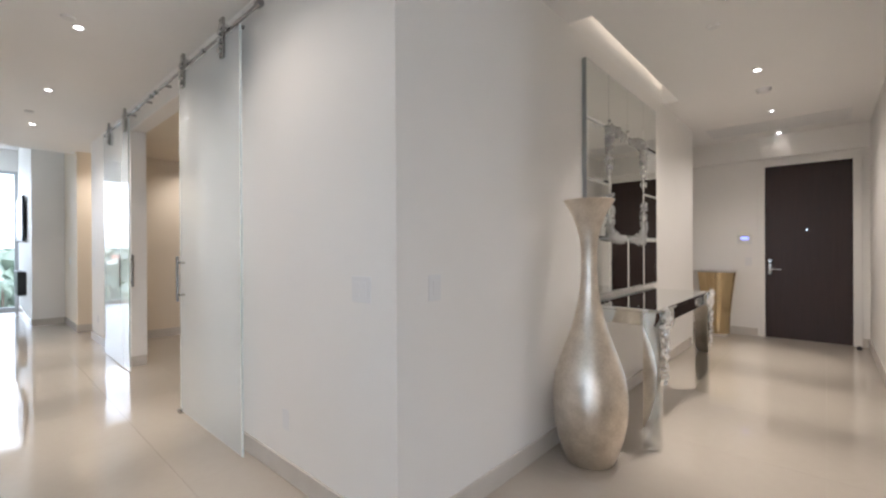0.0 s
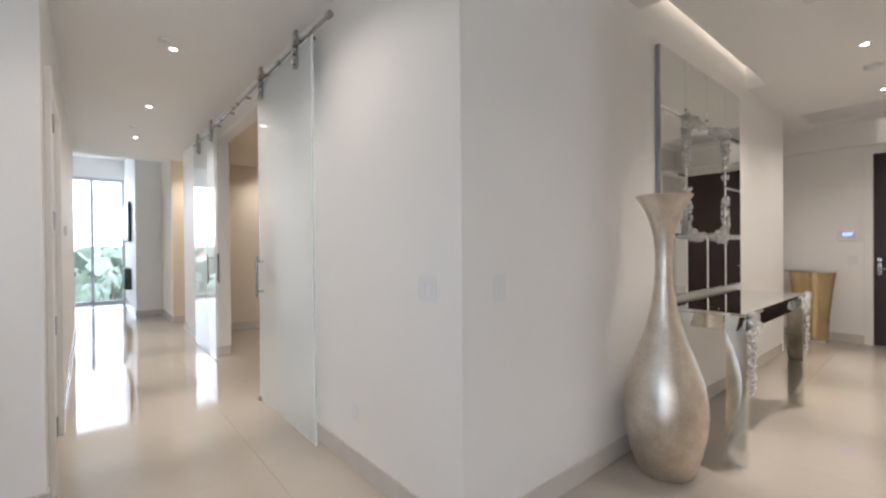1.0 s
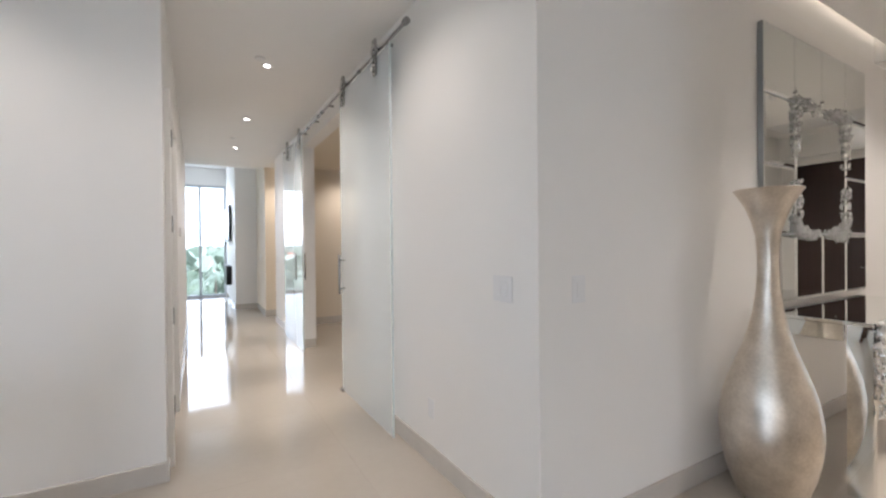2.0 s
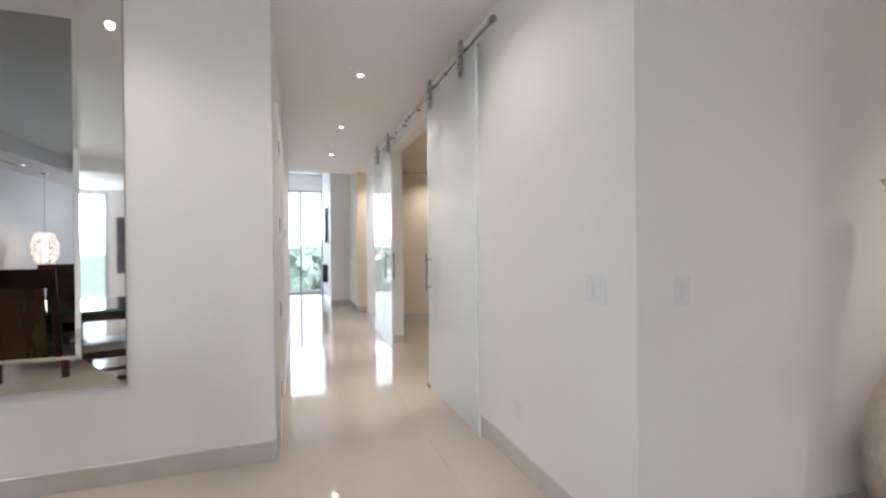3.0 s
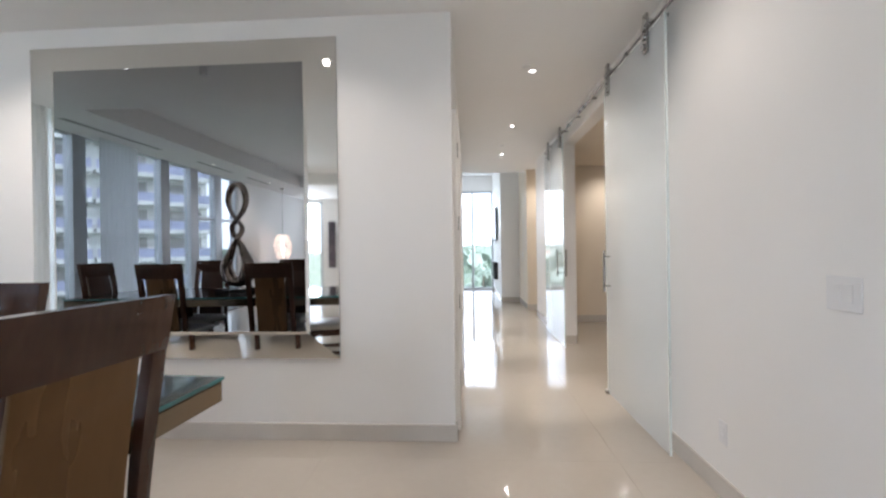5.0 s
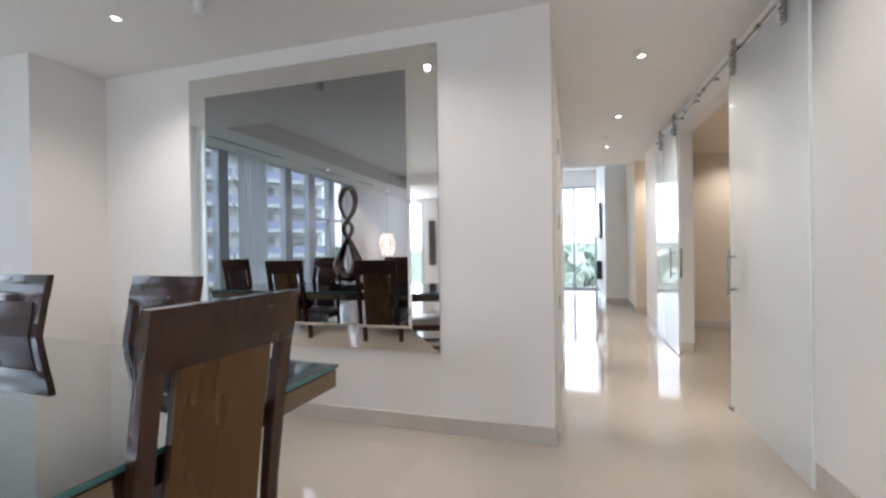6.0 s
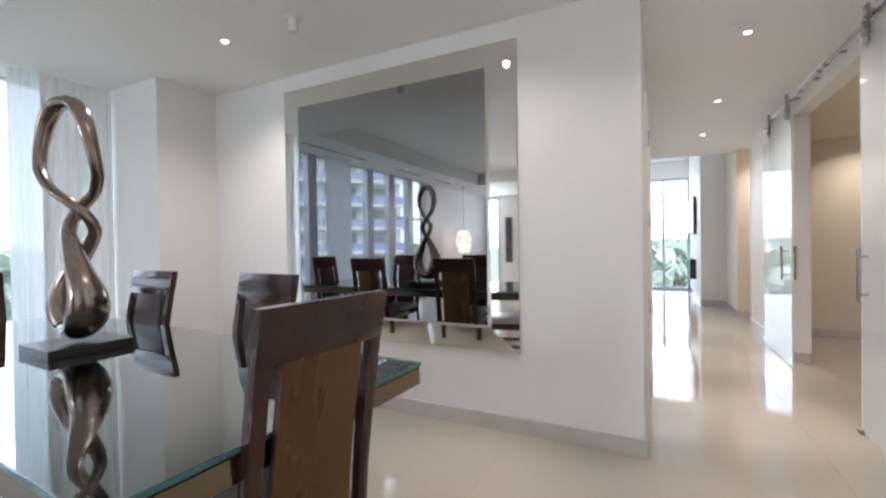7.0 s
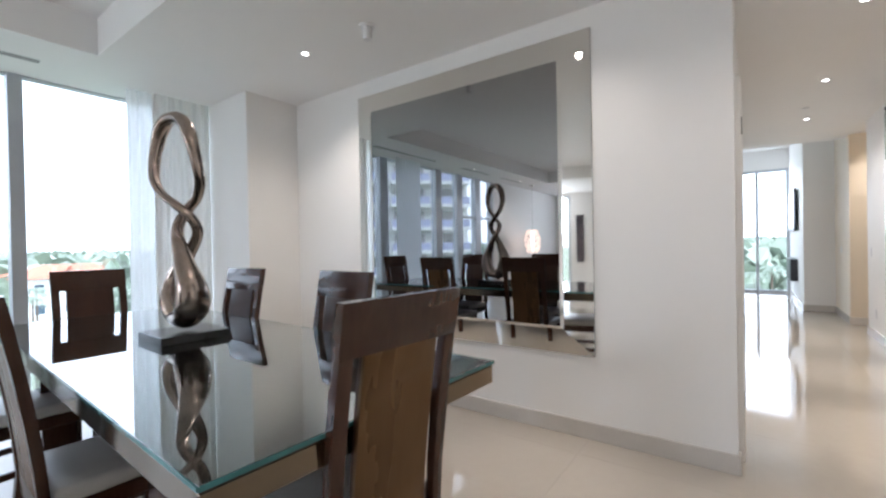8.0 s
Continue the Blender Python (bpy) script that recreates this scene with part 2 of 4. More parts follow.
structure("wall_hall_south", boxes([((-1.80, YH - T, 0), (XM - 0.12, YH, CZ)), ((-7.6, YH - T, 0), (-2.72, YH, CZ)), ((-2.72, YH - T, 2.20), (-1.80, YH, CZ))]), WALL, "white hall wall with a door", "wall")
structure("wall_pier", box((XM, -6.6, 0), (-0.97, -5.32, CZ)), WALL, "white pier beside the dining window", "wall")
structure("wall_south_end", boxes([((5.0, -6.6, 0), (XE, YW, CZ))]), WALL, "plain white wall past the windows", "wall")
structure("wall_east", boxes([((XE, -6.6, 0), (XE + T, -5.2, CZ)), ((XE, -3.68, 0), (XE + T, T, CZ)), ((XE, -5.2, 2.8), (XE + T, -3.68, CZ))]), WALL, "white end wall with a wide window", "wall")

# far sitting room at the end of the hall
structure("wall_sitting_face", boxes([((-8.94, -0.5, 0), (-8.80, -0.07, 3.5)), ((-11.85, -0.5, 0), (-8.94, -0.36, 3.5))]), WALL, "white partition carrying a slim television", "wall")
structure("wall_sitting_pier", boxes([((-8.80, -0.07, 0), (-7.5, 0.07, 3.5)), ((-7.64, 0.07, 0), (-7.5, 1.2, 3.5))]), CREAM, "warm cream wall corner", "wall")
structure("wall_side_passage", boxes([((-7.64, 1.2, 0), (-6.6, 1.34, CZ)), ((-6.74, T, 0), (-6.6, 1.2, CZ))]), CREAM, "cream wall of the side passage", "wall")
structure("wall_sitting_south", boxes([((-11.85, -4.6, 0), (-7.46, -4.46, 3.5)), ((-7.6, -4.46, 0), (-7.46, YH - T, 3.5))]), WALL, "plain white wall", "wall")
structure("wall_sitting_window", boxes([((-11.99, -4.6, 0), (-11.85, -3.5, 3.5)), ((-11.99, -3.5, 3.03), (-11.85, -0.36, 3.5))]), WALL, "white wall over a full-height window", "wall")
structure("ceiling_sitting", boxes([((-11.99, -4.6, 3.5), (-7.46, 0.07, 3.6))]), CEIL, "white ceiling", "ceiling")
structure("ceiling_bulkhead", boxes([((-7.80, YH - T, CZ), (-7.66, -0.07, 3.5))]), CEIL, "white ceiling step", "ceiling")

# study behind the sliding doors
structure("wall_study", boxes([((-6.24, T, 0), (-6.10, 3.2, 2.66)), ((-6.24, 3.2, 0), (-1.9, 3.34, 2.66)), ((-2.04, T, 0), (-1.9, 3.2, 2.66))]), CREAM, "cream study wall", "wall")
structure("ceiling_study", boxes([((-6.24, T, 2.66), (-1.9, 3.34, 2.76))]), CREAM, "cream study ceiling", "ceiling")

# ceilings: flat field with a raised tray over the table and a lit slot over the console
TX, TY0, TY1, TX1 = 0.15, -5.50, -2.3, 6.2
SX0, SX1, SY0, SY1 = 0.0, 0.17, 1.63, 3.92
ceil = []
ceil += [((-7.66, YH - T, CZ), (XM, 0.0, CZ + 0.12))]
ceil += [((XM, TY1, CZ), (XE, 0.0, CZ + 0.12)), ((XM, YW - 0.15, CZ), (XE, TY0, CZ + 0.12)), ((XM, TY0, CZ), (TX, TY1, CZ + 0.12)), ((TX1, TY0, CZ), (XE, TY1, CZ + 0.12))]
ceil += [((-0.41, 0.0, CZ), (0.0, YD, CZ + 0.12)), ((0.0, 0.0, CZ), (1.9, SY0, CZ + 0.12)), ((SX1, SY0, CZ), (1.9, SY1, CZ + 0.12)), ((0, SY1, CZ), (1.9, YD, CZ + 0.12))]
ceil += [((-7.66, 0.0, CZ), (-6.6, 1.34, CZ + 0.12))]
structure("ceiling", boxes(ceil), CEIL, "flat white plaster ceiling with a slot and a tray", "ceiling")
TZ = 3.17
structure("ceiling_tray", boxes([((TX - 0.1, TY0 - 0.1, TZ), (TX1 + 0.1, TY1 + 0.1, TZ + 0.1)), ((TX - 0.1, TY0, CZ + 0.12), (TX, TY1, TZ)), ((TX1, TY0, CZ + 0.12), (TX1 + 0.1, TY1, TZ)),
                                 ((TX - 0.1, TY0 - 0.1, CZ + 0.12), (TX1 + 0.1, TY0, TZ)), ((TX - 0.1, TY1, CZ + 0.12), (TX1 + 0.1, TY1 + 0.1, TZ))]), CEIL, "raised white ceiling tray", "ceiling")
structure("ceiling_slot", boxes([((SX0 - 0.1, SY0 - 0.1, CZ + 0.22), (SX1 + 0.1, SY1 + 0.1, CZ + 0.3)), ((SX0 - 0.1, SY0, CZ + 0.12), (SX0, SY1, CZ + 0.22)), ((SX1, SY0, CZ + 0.12), (SX1 + 0.1, SY1, CZ + 0.22)),
                                 ((SX0 - 0.1, SY0 - 0.1, CZ + 0.12), (SX1 + 0.1, SY0, CZ + 0.22)), ((SX0 - 0.1, SY1, CZ + 0.12), (SX1 + 0.1, SY1 + 0.1, CZ + 0.22))]), CEIL, "recessed light slot in the ceiling", "ceiling")

# skirting, butted at the corners
BH, BT = 0.112, 0.014
skirt = [((-2.25, -BT, 0), (0.0, 0, BH)), ((-6.74, -BT, 0), (-4.43, 0, BH)), ((0, -BT, 0), (BT, 5.21, BH)), ((-0.27, YD - BT, 0), (0.60, YD, BH)), ((1.69, YD - BT, 0), (1.76, YD, BH)), ((1.76 - BT, 0, 0), (1.76, YD - BT, BH)),
         ((XM, -5.32, 0), (XM + BT, YH, BH)), ((XM + BT, -5.32, 0), (-0.97, -5.32 + BT, BH)), ((-0.97, -6.4, 0), (-0.97 + BT, -5.32 + BT, BH)), ((XM - 0.06, YH, 0), (XM + BT, YH + BT, BH)), ((-7.6, YH, 0), (-2.8, YH + BT, BH)),
         ((-8.80, -0.5, 0), (-8.80 + BT, -0.07 - BT, BH)), ((-8.80, -0.07 - BT, 0), (-7.5, -0.07, BH)), ((-7.5, -0.07 - BT, 0), (-7.5 + BT, 1.2, BH)), ((-6.10, T, 0), (-6.10 + BT, 3.2, BH)), ((1.9, -BT, 0), (XE, 0, BH)),
         ((-4.43 - BT, 0, 0), (-4.43, T, BH)), ((-4.43, 0, 0), (-4.43 + BT, T, BH)), ((5.0, YW, 0), (XE, YW + BT, BH)), ((-11.85, -0.5 - BT, 0), (-8.8, -0.5, BH))]
for lo, hi in skirt:
    structure("baseboard", box(lo, hi, 0.002), BASE, "greige polished stone skirting board", "baseboard")

# ---- outdoors ----
structure("ground", boxes([((-1500, -1500, -9.2), (1500, 1500, -9.0))]), GRASS, "lawns and gardens far below", "ground")

# ---- windows ----


def window(name, x0, x1, z0, z1, posts, bars, m, label):
    """A glazed screen along local x at local y = 0."""
    w = thing(name, (0, 0, 0), label, "window")
    w.matrix_basis = m
    w["kind"] = "structure"
    for px, pw in posts:
        part("mullion", box((px - pw / 2, -0.07, z0), (px + pw / 2, 0.07, z1), 0.004), ALU, w)
    for bx0, bx1, bz in bars:
        part("transom", box((bx0, -0.05, bz - 0.03), (bx1, 0.05, bz + 0.03), 0.003), ALU, w)
    xs = sorted([p[0] for p in posts])
    for a, b in zip(xs, xs[1:]):
        pane = part("pane", box((a + 0.03, -0.006, z0 + 0.03), (b - 0.03, 0.006, z1 - 0.03)), PANE, w)
        pane.visible_shadow = False
    return w


window("window_1", -0.97, 5.0, 0, CZ, [(-0.93, 0.07), (0.47, 0.10), (1.10, 0.2), (2.72, 0.2), (3.50, 0.22), (4.28, 0.22), (4.95, 0.08)],
       [(-0.9, 4.9, 0.04), (-0.9, 4.9, CZ + 0.015), (3.5, 4.9, 1.95)], pose(0, YW - 0.08, 0), "full-height dining window in grey metal frames")
window("window_2", -3.5, -0.5, 0, 3.03, [(-3.46, 0.07), (-2.4, 0.06), (-1.13, 0.06), (-0.53, 0.06)], [(-3.46, -0.5, 0.03), (-3.46, -0.5, 3.0)], pose(-11.92, 0, 0, 0, 0, 90), "full-height sliding window at the end of the hall")
window("window_3", -5.2, -3.68, 0, 2.8, [(-5.16, 0.07), (-4.44, 0.1), (-3.72, 0.07)], [(-5.16, -3.68, 0.03), (-5.16, -3.68, 2.77)], pose(XE + 0.07, 0, 0, 0, 0, 90), "wide window in the far end wall")

# ---- recessed downlights and ceiling fittings ----


def downlight(at, r=0.025, watts=120, z=None, cone=120, core=0):
    x, y = at
    z = z or CZ
    d = thing("downlight", (x, y, z), "small round recessed downlight, lit, in the white ceiling", "downlight", "recessed downlights")
    rim = part("trim", lathe([(r, -0.001), (r + 0.018, -0.004), (r + 0.022, 0.0), (r, -0.0005)], 28), WHITEPLASTIC, d, smooth=True)
    part("lens", lathe([(0, -0.003), (r * 0.98, -0.003), (r * 0.98, -0.001), (0, -0.001)], 24), LAMPGLOW, rim, "glowing warm lens")
    spot_lamp(x, y, z - 0.02, watts, cone)
    if core:   # the bright middle of the beam
        spot_lamp(x, y, z - 0.02, core, 38)
    return d


HALL_DL = [(-2.58, -0.68), (-4.32, -0.68), (-6.0, -0.68), (-0.86, -0.68)]
for p in HALL_DL:
    downlight(p, watts=24 if p[0] < -4 else 29 if p[0] < -2 else 17, cone=135 if p[0] < -2 else 150, core=90 if p[0] < -2 else 45)
ENTRY_DL = [(0.89, 0.5), (0.89, 2.0), (0.89, 3.5), (0.88, 5.03)]
for p in ENTRY_DL:
    downlight(p, 0.018 if p[1] > 5 else 0.025, watts=8 if p[1] < 1 else 36, cone=140 if p[1] > 3 else 100, core=105 if p[1] > 1 else 0)
downlight((0.86, 6.30), watts=0.4, cone=150)
downlight((-5.6, 1.15), watts=25, cone=150, z=2.66)
# unseen second study lamp, added to brighten the room
downlight((-3.6, 1.6), watts=24, cone=150, z=2.66)
downlight((-7.1, 0.35), watts=36)
for p in ((-0.83, -4.19), (-0.83, -2.3)):
    downlight(p, watts=38 if p[1] < -3 else 19, cone=140, core=55)
# all but the first are unseen, added as soft fill for the living area
for p in ((2.6, -1.1), (4.6, -1.1), (6.6, -1.1), (7.6, -3.6), (3.2, -5.9), (5.4, -5.9)):
    downlight(p, watts=30)


def ceiling_disc(name, at, profile, mat, label, cat):
    d = finish(name, lathe(profile, 28), mat, None, "", True)
    d.location = (*at, CZ)
    return tagged(d, label, cat)


ceiling_disc("smoke_detector", (0.885, 4.1), [(0, -0.04), (0.045, -0.038), (0.06, -0.02), (0.065, 0), (0, 0)], WHITEPLASTIC, "white round smoke detector on the ceiling", "smoke detector")
for p in ((-2.45, -0.75), (-5.35, -0.75), (0.75, 2.35)):
    ceiling_disc("sprinkler_cover", p, [(0, -0.012), (0.038, -0.012), (0.042, 0), (0, 0)], WHITEPLASTIC, "flat white sprinkler cover on the ceiling", "sprinkler")
spk = thing("ceiling_camera", (-0.83, -3.49, CZ), "small white cylindrical sensor on the ceiling", "sensor")
part("foot", lathe([(0, -0.012), (0.055, -0.012), (0.058, 0), (0, 0)], 28), WHITEPLASTIC, spk, smooth=True)
part("body", lathe([(0, -0.10), (0.03, -0.098), (0.034, -0.012), (0, -0.012)], 24), WHITEPLASTIC, spk, smooth=True)


def slot_vent(x0, x1, y):
    v = thing("slot_vent", ((x0 + x1) / 2, y, CZ), "narrow dark linear air slot in the ceiling", "air vent", "ceiling air slots")
    h = (x1 - x0) / 2
    part("frame", boxes([((-h, -0.05, -0.004), (h, -0.035, 0)), ((-h, 0.035, -0.004), (h, 0.05, 0)), ((-h, -0.006, -0.004), (h, 0.006, 0))]), WHITEPLASTIC, v)
    part("slot", boxes([((-h, -0.035, -0.002), (h, -0.006, 0)), ((-h, 0.006, -0.002), (h, 0.035, 0))]), DARK, v)


slot_vent(0.40, 2.0, -6.0)
slot_vent(2.9, 4.0, -6.0)
slot_vent(4.6, 5.6, -6.0)

grille = thing("return_air_grille", (0.85, 5.85, CZ), "wide white return-air grille in the entry ceiling", "air vent")
part("frame", boxes([((-0.72, -0.36, -0.008), (0.72, -0.33, 0)), ((-0.72, 0.16, -0.008), (0.72, 0.19, 0)), ((-0.72, -0.33, -0.008), (-0.69, 0.16, 0)), ((0.69, -0.33, -0.008), (0.72, 0.16, 0))]), WHITEPLASTIC, grille)
for i in range(12):
    part("slat", box((-0.69, -0.325 + i * 0.04, -0.007), (0.69, -0.302 + i * 0.04, -0.001)), WHITEPLASTIC, grille)

cove = thing("cove_light", (0.03, 2.77, CZ + 0.2), "warm light strip hidden in the ceiling slot", "light strip")
part("strip", box((0, -1.14, 0), (0.03, 1.14, 0.012)), COVEGLOW, cove)

# ---- sliding glass doors on the hall wall ----
rail = thing("door_rail", (-3.27, -0.055, 2.745), "long brushed steel sliding-door rail along the hall wall", "rail")
part("bar", rod((-2.12, 0, 0), (2.12, 0, 0), 0.0115), STEEL, rail, smooth=True)
for x in (-0.62, -0.1, 0.05, 1.25):
    part("stop_collar", rod((x - 0.018, 0, 0), (x + 0.018, 0, 0), 0.019, 14), STEEL, rail, smooth=True)
for x in (-2.14, 2.14):
    part("end_cap", rod((x - 0.02, 0, 0), (x + 0.02, 0, 0), 0.022), STEEL, rail, smooth=True)
for x in (-1.75, -0.9, -0.3, 0.3, 0.95, 1.8):
    part("wall_standoff", rod((x, 0, 0), (x, 0.055, 0), 0.012), STEEL, rail, smooth=True)


def sliding_door(x0, x1, handle_x, hang):
    d = thing("sliding_glass_door", ((x0 + x1) / 2, -0.07, 0), "tall frameless milky glass sliding door, slid open", "sliding door", "sliding glass doors")
    c = (x0 + x1) / 2
    gp = part("glass_panel", box((x0 - c, -0.005, 0.012), (x1 - c, 0.005, 2.70), 0.001), DOORGLASS, d)
    gp.visible_shadow = False
    ge = part("glass_edge", boxes([((x1 - c + 0.001, -0.006, 0.012), (x1 - c + 0.006, 0.006, 2.70)), ((x0 - c - 0.006, -0.006, 0.012), (x0 - c - 0.001, 0.006, 2.70))]), material("pale_glass_edge", (0.78, 0.86, 0.86), 0.25), d, "pale green polished glass edge")
    ge.visible_shadow = False
    hd = part("handle", rod((handle_x - c, -0.055, 0.90), (handle_x - c, -0.055, 1.25), 0.011), STEEL, d, "brushed steel bar handle", True)
    hb = part("handle", rod((handle_x - c, 0.055, 0.90), (handle_x - c, 0.055, 1.25), 0.011), STEEL, d, "brushed steel bar handle", True)
    for z in (0.95, 1.2):
        part("handle_standoff", rod((handle_x - c, -0.055, z), (handle_x - c, 0.055, z), 0.008), STEEL, hd, smooth=True)
    for x in hang:
        hg = part("hanger", boxes([((x - c - 0.028, -0.026, 2.56), (x - c + 0.028, -0.006, 2.82))], 0.003), STEEL, d)
        wheel = rod((x - c, -0.03, 2.765), (x - c, 0.02, 2.765), 0.026, 20)
        part("roller", wheel, CHROME, hg, smooth=True)
        for z in (2.60, 2.665, 2.72):
            part("clamp_bolt", rod((x - c, -0.042, z), (x - c, -0.006, z), 0.02, 16), CHROME, hg, smooth=True)
    return d


sliding_door(-2.50, -1.36, -2.40, (-2.37, -1.60))
sliding_door(-5.40, -4.16, -4.30, (-4.25, -5.04))
guide = tagged(finish("floor_guide", boxes([((-2.53, -0.095, 0), (-2.47, -0.045, 0.03))], 0.004), STEEL), "small steel door guide on the floor", "door guide")

# door lining of the wide opening
structure("trim", boxes([((-4.43, -0.004, BH), (-4.405, T + 0.004, 2.66)), ((-2.275, -0.004, 0), (-2.25, T + 0.004, 2.66)), ((-4.405, -0.004, 2.63), (-2.275, T + 0.004, 2.66))], 0.002), WALL, "white lining of the wide opening", "trim")

# ---- hall side door with casing ----
hd = thing("door_2", (-2.26, YH, 0), "white hall door in a flat white casing", "door")
hd["kind"] = "structure"
part("casing", boxes([((-0.54, 0, 0), (-0.46, 0.03, 2.28)), ((0.46, 0, 0), (0.54, 0.03, 2.28)), ((-0.46, 0, 2.20), (0.46, 0.03, 2.28))], 0.003), WALL, hd)
part("leaf", box((-0.455, -0.06, 0.008), (0.455, -0.018, 2.195), 0.003), WHITEPLASTIC, hd)
for z in (0.30, 0.85, 1.42, 1.95):
    part("hinge", box((0.435, -0.018, z), (0.472, 0.036, z + 0.10), 0.002), STEEL, hd)
therm = tagged(finish("thermostat", box((-4.12, YH, 1.45), (-4.03, YH + 0.022, 1.54), 0.004), WHITEPLASTIC), "white square thermostat on the hall wall", "thermostat")

# ---- television on the far partition ----
tv = thing("television", (-10.4, -0.5, 1.9), "slim black wall-mounted television", "television")
part("screen", box((-0.75, -0.07, -0.42), (0.75, -0.03, 0.42), 0.006), DARK, tv)
part("bracket", box((-0.2, -0.03, -0.15), (0.2, 0, 0.15), 0.003), STEEL, tv)
sb = tagged(finish("media_shelf", box((-10.9, -0.62, 0.45), (-9.9, -0.5, 0.9), 0.006), DARK), "dark shallow media box below the television", "shelf")

# ---- switches, outlet ----


def switch_plate(m, label, rockers=2):
    s = thing("light_switch", (0, 0, 0), label, "light switch")
    s.matrix_basis = m
    w = 0.058 * rockers
    pl = part("plate", box((-w / 2 - 0.012, -0.005, -0.06), (w / 2 + 0.012, 0, 0.06), 0.002), WHITEPLASTIC, s)
    for i in range(rockers):
        cx = (i - (rockers - 1) / 2) * 0.046
        part("rocker", box((cx - 0.016, -0.009, -0.034), (cx + 0.016, -0.005, 0.034), 0.002), WHITEPLASTIC, pl)
    return s


switch_plate(pose(-0.237, 0, 1.117), "white double rocker light switch on the white wall", 2)
switch_plate(pose(0, 0.232, 1.122, 0, 0, 90), "white single rocker light switch on the entry wall", 1)
switch_plate(pose(0.49, YD, 1.084), "small white switch beside the front door", 1)
switch_plate(pose(-8.2, -0.07, 1.12), "small white switch on the far wall", 1)
switch_plate(pose(-6.55, 0, 1.12), "small white switch on the hall wall", 1)


def outlet(m):
    s = thing("power_outlet", (0, 0, 0), "white power outlet low on the wall", "outlet", "outlets")
    s.matrix_basis = m
    pl = part("plate", box((-0.035, -0.005, -0.058), (0.035, 0, 0.058), 0.002), WHITEPLASTIC, s)
    for z in (-0.022, 0.022):
        part("socket", box((-0.016, -0.008, z - 0.014), (0.016, -0.005, z + 0.014), 0.002), WHITEPLASTIC, pl)


outlet(pose(-0.942, 0, 0.335))
outlet(pose(-6.3, 0, 0.335))

keypad = thing("door_keypad", (0.443, YD, 1.41), "white alarm keypad with a blue lit display", "keypad")
case = part("case", box((-0.09, -0.025, -0.065), (0.09, 0, 0.065), 0.006), WHITEPLASTIC, keypad)
part("display", box((-0.04, -0.028, 0.0), (0.05, -0.0252, 0.035)), BLUELED, case, "blue lit display")

# ---- front door ----
fd = thing("door_1", (1.145, YD, 0), "tall dark brown wooden front door, closed", "door")
fd["kind"] = "structure"
part("leaf", box((-0.4595, 0.03, 0.001), (0.4595, 0.075, 2.4495), 0.002), DOORWOOD, fd)
# unseen strip behind the leaf, added to stop daylight leaking under it
part("threshold", box((-0.4595, 0.078, 0.001), (0.4595, 0.13, 0.03), 0.002), DARK, fd)
part("door_frame", boxes([((-0.545, -0.02, 0), (-0.46, 0.1, 2.45)), ((0.46, -0.02, 0), (0.545, 0.1, 2.45)), ((-0.545, -0.02, 2.45), (0.545, 0.1, 2.53))], 0.003), WALL, fd, "white door frame")
hnd = part("handle", boxes([((-0.425, -0.012, 0.90), (-0.385, 0.03, 1.06))], 0.008), CHROME, fd, "chrome lever handle")
part("lever", rod((-0.405, -0.035, 0.985), (-0.27, -0.035, 0.975), 0.010), CHROME, hnd, smooth=True)
part("spindle", rod((-0.405, -0.035, 0.985), (-0.405, 0.03, 0.985), 0.012), CHROME, hnd, smooth=True)
part("deadbolt", rod((-0.405, -0.01, 1.10), (-0.405, 0.03, 1.10), 0.026, 20), CHROME, fd, smooth=True)
part("peephole", rod((0.0, 0.022, 1.53), (0.0, 0.03, 1.53), 0.012, 16), CHROME, fd, smooth=True)
for z in (0.25, 0.95, 1.65, 2.25):
    part("hinge", box((0.452, 0.012, z), (0.47, 0.03, z + 0.1), 0.002), STEEL, fd)
stop = tagged(finish("door_stop", lathe([(0, 0), (0.025, 0), (0.025, 0.03), (0.015, 0.045), (0, 0.045)], 20), DARK, None, "", True), "small dark rubber door stop on the floor", "door stop")
stop.location = (1.65, 6.25, 0)

# ---- tall vase ----
prof = [(0, 0), (0.135, 0), (0.145, 0.012), (0.165, 0.06), (0.192, 0.14), (0.213, 0.24), (0.222, 0.34), (0.22, 0.42), (0.205, 0.52), (0.178, 0.61), (0.145, 0.70), (0.115, 0.78), (0.088, 0.87), (0.066, 0.97), (0.052, 1.08),
        (0.046, 1.18), (0.047, 1.27), (0.055, 1.36), (0.072, 1.43), (0.098, 1.50), (0.128, 1.555), (0.152, 1.592), (0.148, 1.595), (0.12, 1.55), (0.09, 1.50), (0.06, 1.42), (0.04, 1.30), (0, 1.25)]
vase = thing("floor_vase", (0.257, 1.35, 0), "tall champagne-silver leafed vase with a flared rim on the floor", "vase")
part("body", lathe(prof[:15], 72), LEAF, vase, smooth=True)
part("flared_neck", lathe(prof[14:], 64), LEAF, vase, smooth=True)

# ---- amber pedestal beside the door ----
ped = thing("pedestal", (0.115, 6.25, 0), "tapered fluted gold pedestal with a polished top", "pedestal")
pb = bmesh.new()
rings = []
for k in range(13):
    z = 0.03 + 0.90 * k / 12
    s = 0.165 + 0.075 * (k / 12) ** 1.6
    rings.append([pb.verts.new((s * math.cos(a) * (1.0 + 0.06 * math.cos(5 * a)), 0.8 * s * math.sin(a) * (1 + 0.06 * math.cos(5 * a)), z)) for a in [2 * math.pi * i / 40 for i in range(40)]])
